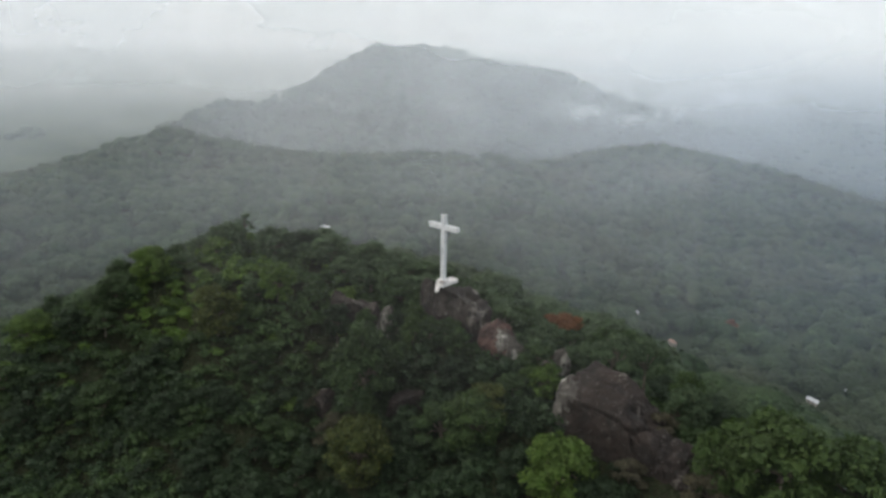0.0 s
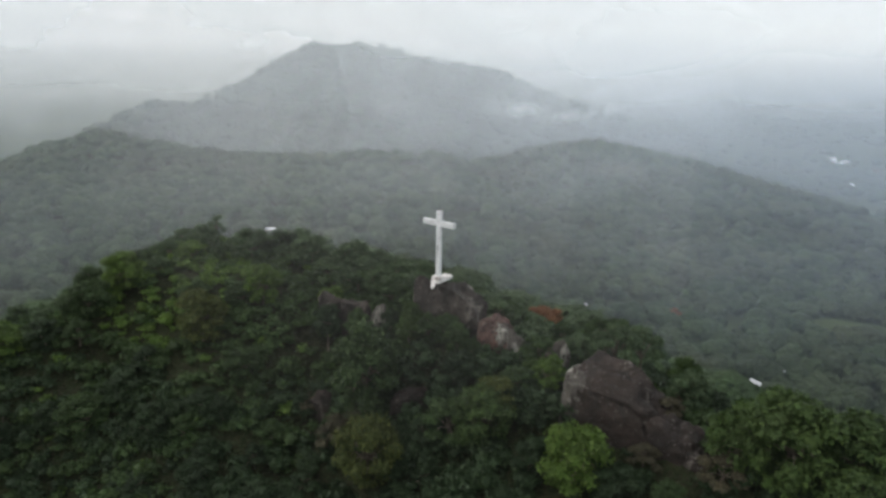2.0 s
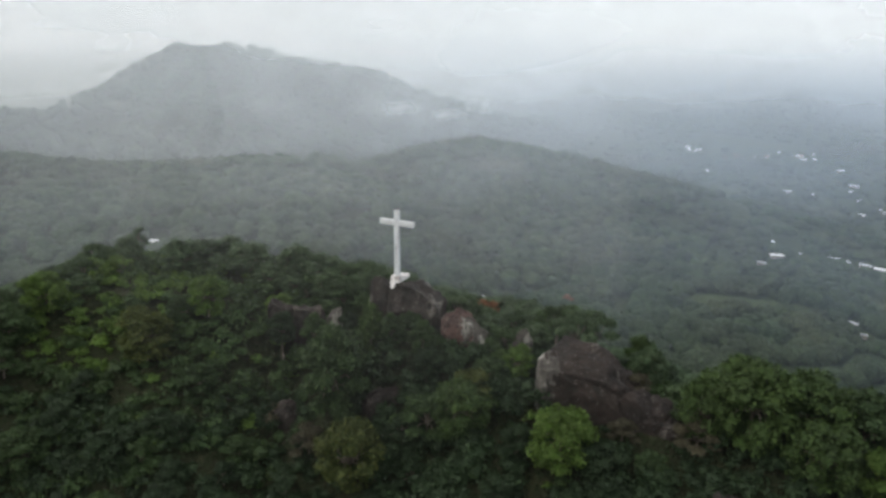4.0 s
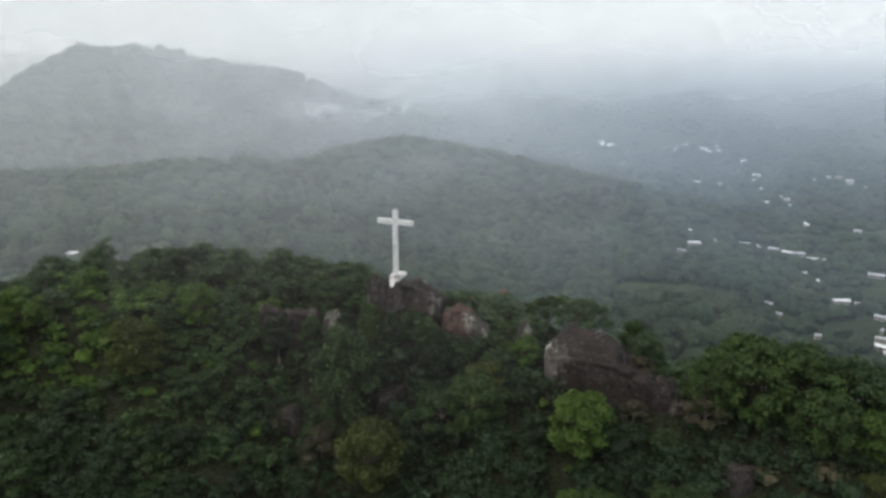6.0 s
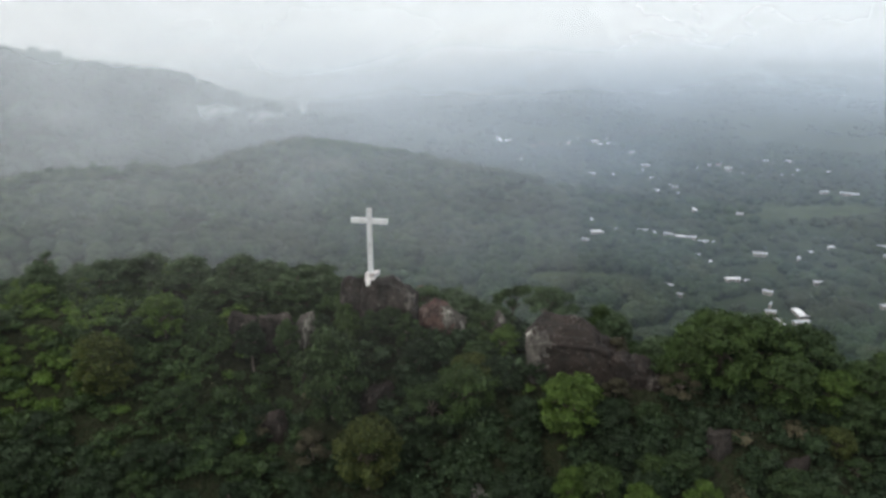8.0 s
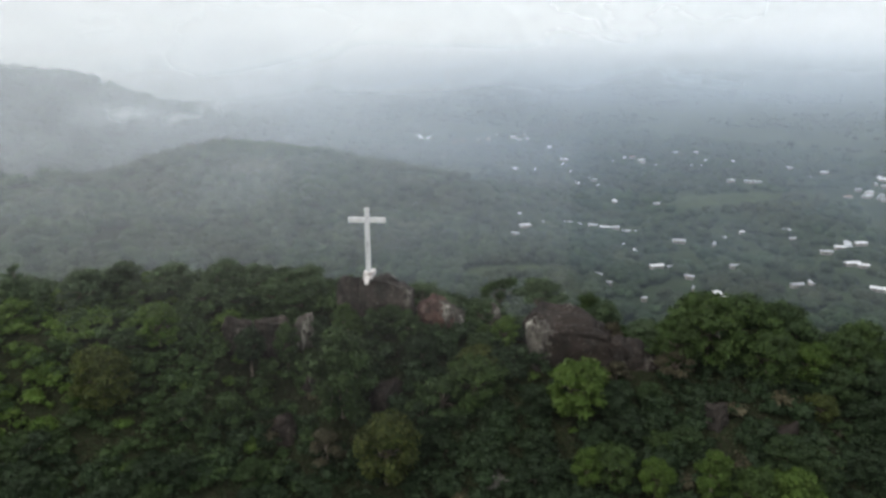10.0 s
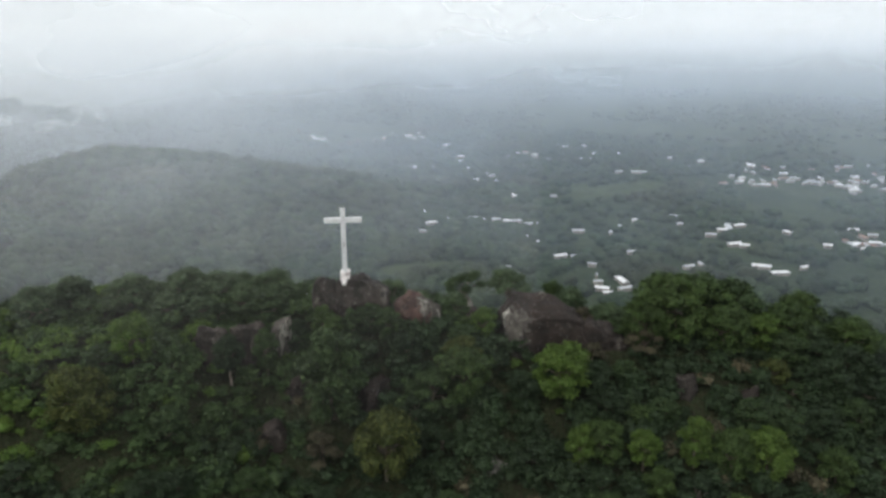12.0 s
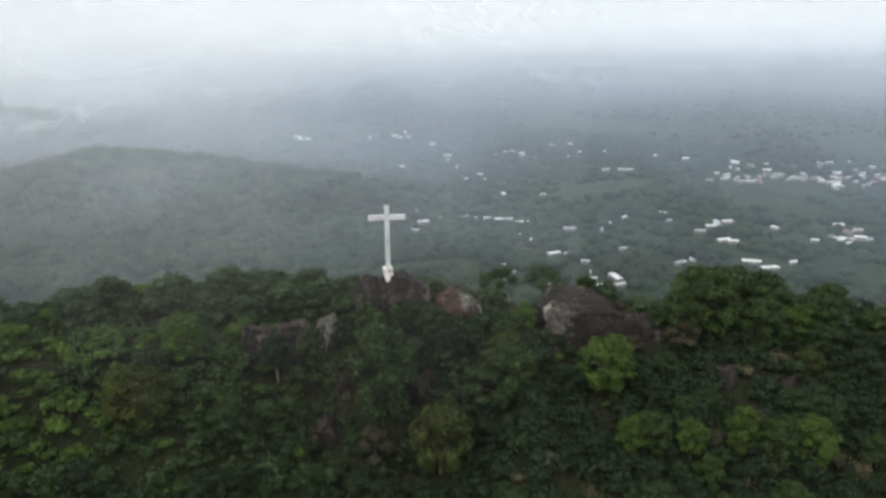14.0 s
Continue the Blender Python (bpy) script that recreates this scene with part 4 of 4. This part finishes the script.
def clump(seed, shards):
    """A far tree crown: a lumpy head with leaf tufts that break its outline."""
    bm = bmesh.new()
    bmesh.ops.create_icosphere(bm, subdivisions=2, radius=1.0)
    for v in bm.verts:
        k = 1 + 0.42 * noise.noise(v.co * 1.7 + Vector((seed * 5.1, 0, 0))) + 0.22 * noise.noise(v.co * 4.0 + Vector((0, seed * 3.3, 0)))
        v.co = Vector((v.co.x * k, v.co.y * k, max(-0.35, v.co.z) * 0.8 * k))
    bmesh.ops.triangulate(bm, faces=bm.faces[:])
    low = [f for f in bm.faces if f.calc_center_median().z < -0.2]
    bmesh.ops.delete(bm, geom=low, context="FACES")
    bm.verts.ensure_lookup_table()
    bm.verts.index_update()
    v = np.array([w.co[:] for w in bm.verts])
    f = np.array([[w.index for w in g.verts] for g in bm.faces])
    bm.free()
    r = np.random.default_rng(seed)
    q = spray(r, (0, 0, 0), (1.0, 1.0, 0.85), shards, 0.42)
    return np.concatenate([v, q.reshape(-1, 3)]), np.concatenate([f, np.arange(len(q) * 3).reshape(-1, 3) + len(v)])


clumps = [clump(s, 12) for s in range(5)]
coarse = []
for s in range(5):
    bm = bmesh.new()
    bmesh.ops.create_icosphere(bm, subdivisions=1, radius=1.0)
    for v in bm.verts:
        v.co *= 1 + 0.5 * noise.noise(v.co * 1.6 + Vector((s * 4.7, 0, 2)))
        v.co.z *= 0.75
    bm.verts.index_update()
    coarse.append((np.array([w.co[:] for w in bm.verts]), np.array([[w.index for w in g.verts] for g in bm.faces])))
    bm.free()

medium = []
for s in range(5):
    bm = bmesh.new()
    bmesh.ops.create_icosphere(bm, subdivisions=2, radius=1.0)
    for v in bm.verts:
        v.co *= 1 + 0.4 * noise.noise(v.co * 1.7 + Vector((s * 4.7, 3, 2))) + 0.25 * noise.noise(v.co * 4 + Vector((s, 1, 0)))
        v.co.z *= 0.75
    low = [f for f in bm.faces if f.calc_center_median().z < -0.3]
    bmesh.ops.delete(bm, geom=low, context="FACES")
    bm.verts.ensure_lookup_table()
    bm.verts.index_update()
    medium.append((np.array([w.co[:] for w in bm.verts]), np.array([[w.index for w in g.verts] for g in bm.faces])))
    bm.free()

FIELDS = [(228, 254, 40, 9, -0.6), (480, 258, 60, 18, -0.4)]


def on_field(x, y):
    hit = np.zeros(np.shape(x), dtype=bool)
    for a, b, u, v, t in FIELDS:
        c, s = math.cos(t), math.sin(t)
        hit |= (((x - a) * c + (y - b) * s) / u) ** 2 + ((-(x - a) * s + (y - b) * c) / v) ** 2 < 1
    return hit


def near_house(x, y, reach):
    hit = np.zeros(np.shape(x), dtype=bool)
    for a, b in HOUSE_SPOTS:
        hit |= (x - a) ** 2 + (y - b) ** 2 < reach ** 2
    return hit


# ---------------------------------------------------------------- houses in the valley
# Single houses: x, y, length, roof (0 white sheet, 1 grey sheet, 2 tiled)
HAMLET = [(297, 314, 8, 0), (288, 300, 8, 0), (303, 301, 6, 1), (271, 293, 5, 1), (320, 291, 8, 0), (324, 284, 5, 1), (330, 278, 6, 1), (333, 271, 6, 0), (338, 267, 7, 1), (337, 257, 6, 1), (339, 252, 6, 1),
          (345, 224, 8, 1), (291, 206, 8, 0), (295, 199, 5, 1), (289, 185, 5, 1), (305, 229, 4, 0), (309, 241, 3, 0), (256, 219, 4, 1), (250, 208, 3, 1), (245, 184, 3, 1)]
NEARER = [(277, 162, 13, 0), (260, 165, 9, 0), (256, 159, 5, 0), (267, 155, 8, 1), (267, 170, 5, 1), (275, 175, 3, 1), (323, 177, 6, 1), (-41, 352, 10, 0), (160, 227, 7, 1), (146, 217, 6, 1),
          (108, 243, 4, 0), (103, 260, 4, 1), (110, 262, 4, 2), (102, 288, 4, 1), (319, 142, 7, 1), (327, 138, 5, 1), (344, 111, 10, 0), (339, 100, 10, 0), (355, 92, 5, 0)]
MIDDLE = [(405, 152, 7, 0), (414, 151, 14, 1), (424, 147, 8, 0), (377, 136, 9, 0), (377, 130, 6, 0), (389, 154, 7, 1), (426, 118, 6, 0), (441, 96, 7, 1), (409, 91, 5, 0), (458, 86, 7, 0), (420, 79, 7, 0),
          (425, 73, 6, 1), (434, 70, 7, 0), (416, 73, 5, 0), (432, 65, 5, 1), (452, 74, 6, 1), (355, 206, 5, 1), (371, 209, 5, 1), (393, 207, 4, 0), (420, 189, 8, 1), (402, 179, 4, 1), (405, 313, 6, 0), (421, 287, 5, 1)]
BEYOND = [(434, 372, 5, 0), (459, 380, 5, 1), (457, 371, 5, 1), (439, 354, 5, 1), (473, 407, 6, 1), (442, 453, 9, 1), (452, 441, 11, 1), (515, 451, 8, 1), (491, 433, 8, 1), (562, 507, 8, 1), (453, 577, 9, 1),
          (438, 549, 8, 0), (545, 409, 9, 1), (553, 370, 8, 1), (580, 344, 10, 1), (552, 275, 14, 1), (540, 289, 7, 1), (642, 251, 7, 0), (604, 249, 6, 1), (638, 282, 7, 1)]
# Loose quarters: middle, spread across and along, number
QUARTERS = [(640, 190, 30, 24, 12), (578, 176, 18, 26, 12), (600, 142, 30, 30, 22), (625, 108, 34, 28, 26), (640, 76, 30, 20, 16), (690, 130, 30, 30, 10), (530, 605, 40, 22, 9), (595, 590, 25, 25, 7), (515, 660, 20, 25, 5),
            (560, 400, 25, 25, 4), (428, 76, 14, 9, 6), (620, 380, 40, 40, 4)]
rnd = random.Random(21)
spots = HAMLET + NEARER + MIDDLE + BEYOND
for a, b, wide, deep, count in QUARTERS:
    for _ in range(count):
        spots.append((a + rnd.gauss(0, wide * 0.55), b + rnd.gauss(0, deep * 0.55), rnd.uniform(4.0, 7.5), rnd.choice((0, 1, 1, 1, 2))))
HOUSE_SPOTS = [(s[0], s[1]) for s in spots]
ROOF_WORDS = ("white sheet-metal", "grey sheet-metal", "brownish tiled")


def make_house(roof, hip):
    """A low plastered house, ten metres long, with a pitched roof, a door and windows."""
    house = tagged(new("house"), "low plastered house with a %s roof among trees" % ROOF_WORDS[roof], "house", "valley houses")
    bm = bmesh.new()
    add_box(bm, (10, 6.4, 3.0), (0, 0, 1.0))
    part("wall", bm, PLASTER, house)
    bm = bmesh.new()
    e, z0, z1, th = 0.6, 2.45, 3.75, 0.12
    for sy in (-1, 1):
        a = [(-5 - e, sy * (3.2 + e), z0), (5 + e, sy * (3.2 + e), z0), (5 + e - hip, 0, z1), (-5 - e + hip, 0, z1)]
        lo = [bm.verts.new(p) for p in a]
        hi = [bm.verts.new((p[0], p[1], p[2] + th)) for p in a]
        bm.faces.new(hi)
        bm.faces.new(lo[::-1])
        for i in range(4):
            bm.faces.new((lo[i], lo[(i + 1) % 4], hi[(i + 1) % 4], hi[i]))
    for sx in (-1, 1):
        bm.faces.new([bm.verts.new(p) for p in ((sx * (5 + e), -3.2 - e, z0), (sx * (5 + e), 3.2 + e, z0), (sx * (5 + e - hip), 0, z1 + th))])
    bmesh.ops.recalc_face_normals(bm, faces=bm.faces[:])
    part("roof", bm, ROOFS[roof], house)
    for sy in (-1, 1):
        bm = bmesh.new()
        add_box(bm, (1.0, 0.12, 2.0), (0.4 * sy, sy * 3.22, 1.0))
        part("door", bm, OPENING, house)
        for dx in (-3.2, 3.0):
            bm = bmesh.new()
            add_box(bm, (1.2, 0.12, 1.0), (dx, sy * 3.22, 1.5))
            part("window", bm, OPENING, house)
    return house


HOUSES = [make_house(0, 0.0), make_house(1, 0.0), make_house(2, 2.2), make_house(0, 2.4)]
used = set()
for i, (x, y, s, r) in enumerate(spots):
    r = 3 if r == 0 and i % 4 == 1 else r
    ob = HOUSES[r] if r not in used else copy_thing(HOUSES[r], Matrix.Identity(4))
    used.add(r)
    k = s / 11.2
    wide = 0.62 * min(1.0, 7.5 / s) ** 0.5
    ob.matrix_world = Matrix.Translation((x, y, ground_z(x, y) + 0.3)) @ Matrix.Rotation(0.35 * math.sin(i * 1.7) + (1.57 if i % 5 == 0 else 0.0) - 0.85, 4, "Z") @ Matrix.Diagonal((k, k * wide, 0.62, 1))

# ---------------------------------------------------------------- forest on the far slopes
rng = np.random.default_rng(8)


def forest(name, n, x0, x1, y0, y1, size, keep, shapes, label):
    x, y = rng.uniform(x0, x1, n), rng.uniform(y0, y1, n)
    z = height(x, y)
    near = near_hill(x, y)
    ok = keep(x, y, z, near) & ~on_field(x, y) & ~near_house(x, y, 7.5)
    x, y, z = x[ok], y[ok], z[ok]
    s = rng.uniform(size[0], size[1], len(x))
    rows = np.stack([x, y, z + s * 0.35, s, s * rng.uniform(0.75, 1.25, len(x)), rng.uniform(0, 6.28, len(x)), rng.integers(0, 5, len(x))], 1)
    return scatter(name, shapes, rows, FOREST, label, "forest", True)


open_ground = lambda x, y: vnoise(x, y, 60, 31, 3) < 0.28
forest("forest", 5200, -260, 380, 95, 420, (3.2, 6.2), lambda x, y, z, nr: (nr < -20) & (np.hypot(x, y - 60) < 420) & (x < 300) & (open_ground(x, y) | (y > 200)), clumps,
       "dense dark green forest on the slopes behind the hill")
forest("forest", 3600, -320, 320, 380, 560, (3.0, 5.0), lambda x, y, z, nr: (z > -92) & (np.hypot(x, y) < 600), clumps, "dense hazy forest on the middle ridge")
forest("forest", 4200, -420, 560, 540, 860, (3.2, 8.0), lambda x, y, z, nr: z > -90, coarse, "hazy forest on the far mountain")
forest("forest", 5200, 120, 760, -120, 620, (2.8, 5.5), lambda x, y, z, nr: (nr < -60) & (z < -84) & (vnoise(x, y, 70, 33, 3) < 0.22), medium, "scattered trees between the houses in the valley")
forest("forest", 5200, 350, 1500, -300, 1300, (3, 6), lambda x, y, z, nr: (np.hypot(x, y) > 640) & (vnoise(x, y, 120, 35, 3) < 0.15), coarse, "hazy trees on the far plain")
forest("forest", 1500, -420, -60, 60, 420, (3.2, 5.5), lambda x, y, z, nr: (nr < -32), medium, "dark forest in the valley beside the hill")

# Single trees that stand up along the ridge line.
stalks = []
for s in range(4):
    v, f = clumps[s]
    post = np.array([(x, y, z) for z in (-3.2, 0.0) for x, y in ((-0.12, -0.12), (0.12, -0.12), (0.12, 0.12), (-0.12, 0.12))])
    ring = np.array([(i, (i + 1) % 4, 4 + (i + 1) % 4) for i in range(4)] + [(i, 4 + (i + 1) % 4, 4 + i) for i in range(4)])
    stalks.append((np.concatenate([v, post]), np.concatenate([f, ring + len(v)])))
rows = []
for (ax, ay, az), (bx, by, bz) in zip(MID_CREST[1:12], MID_CREST[2:13]):
    gap = 6.0 if ax < -150 else 11.0
    for i in range(int(math.hypot(bx - ax, by - ay) / gap)):
        f = (i + rng.random()) * gap / math.hypot(bx - ax, by - ay)
        x, y = ax + f * (bx - ax) + rng.uniform(-4, 4), ay + f * (by - ay) + rng.uniform(-4, 4)
        s = rng.uniform(1.5, 2.8)
        rows.append((x, y, ground_z(x, y) + 2.2 * s, s, s * rng.uniform(0.8, 1.1), rng.uniform(0, 6.28), rng.integers(4)))
for (ax, ay, az), (bx, by, bz) in zip(MOUNTAIN[0:4], MOUNTAIN[1:5]):
    for i in range(6):
        f = rng.random()
        x, y, s = ax + f * (bx - ax) + rng.uniform(-3, 3), ay + f * (by - ay) + rng.uniform(-3, 3), rng.uniform(2.0, 3.4)
        rows.append((x, y, ground_z(x, y) + 2.2 * s, s, s, rng.uniform(0, 6.28), rng.integers(4)))
scatter("forest", stalks, rows, FOREST, "hazy single trees standing along the ridge line", "forest", True)

# ---------------------------------------------------------------- meadows
for a, b, u, v, t in FIELDS:
    rr = np.linspace(0.04, 1, 14)
    an = np.linspace(0, 2 * np.pi, 61)[:-1]
    R, A = np.meshgrid(rr, an, indexing="ij")
    edge = 1 + 0.14 * vnoise(np.cos(A) * 30 + a, np.sin(A) * 30 + b, 22, 41, 3)
    lx, ly = R * edge * u * np.cos(A), R * edge * v * np.sin(A)
    x, y = a + lx * math.cos(t) - ly * math.sin(t), b + lx * math.sin(t) + ly * math.cos(t)
    z = height(x, y) + 0.9 - 0.5 * R ** 3
    i = np.arange(x.size).reshape(x.shape)
    j = np.roll(i, -1, axis=1)
    f = np.stack([i[:-1].ravel(), i[1:].ravel(), j[1:].ravel(), j[:-1].ravel()], 1)
    tagged(soup("meadow", np.stack([x.ravel(), y.ravel(), z.ravel()], 1), f, GRASS), "light green grassy meadow between trees", "meadow", kind="structure")
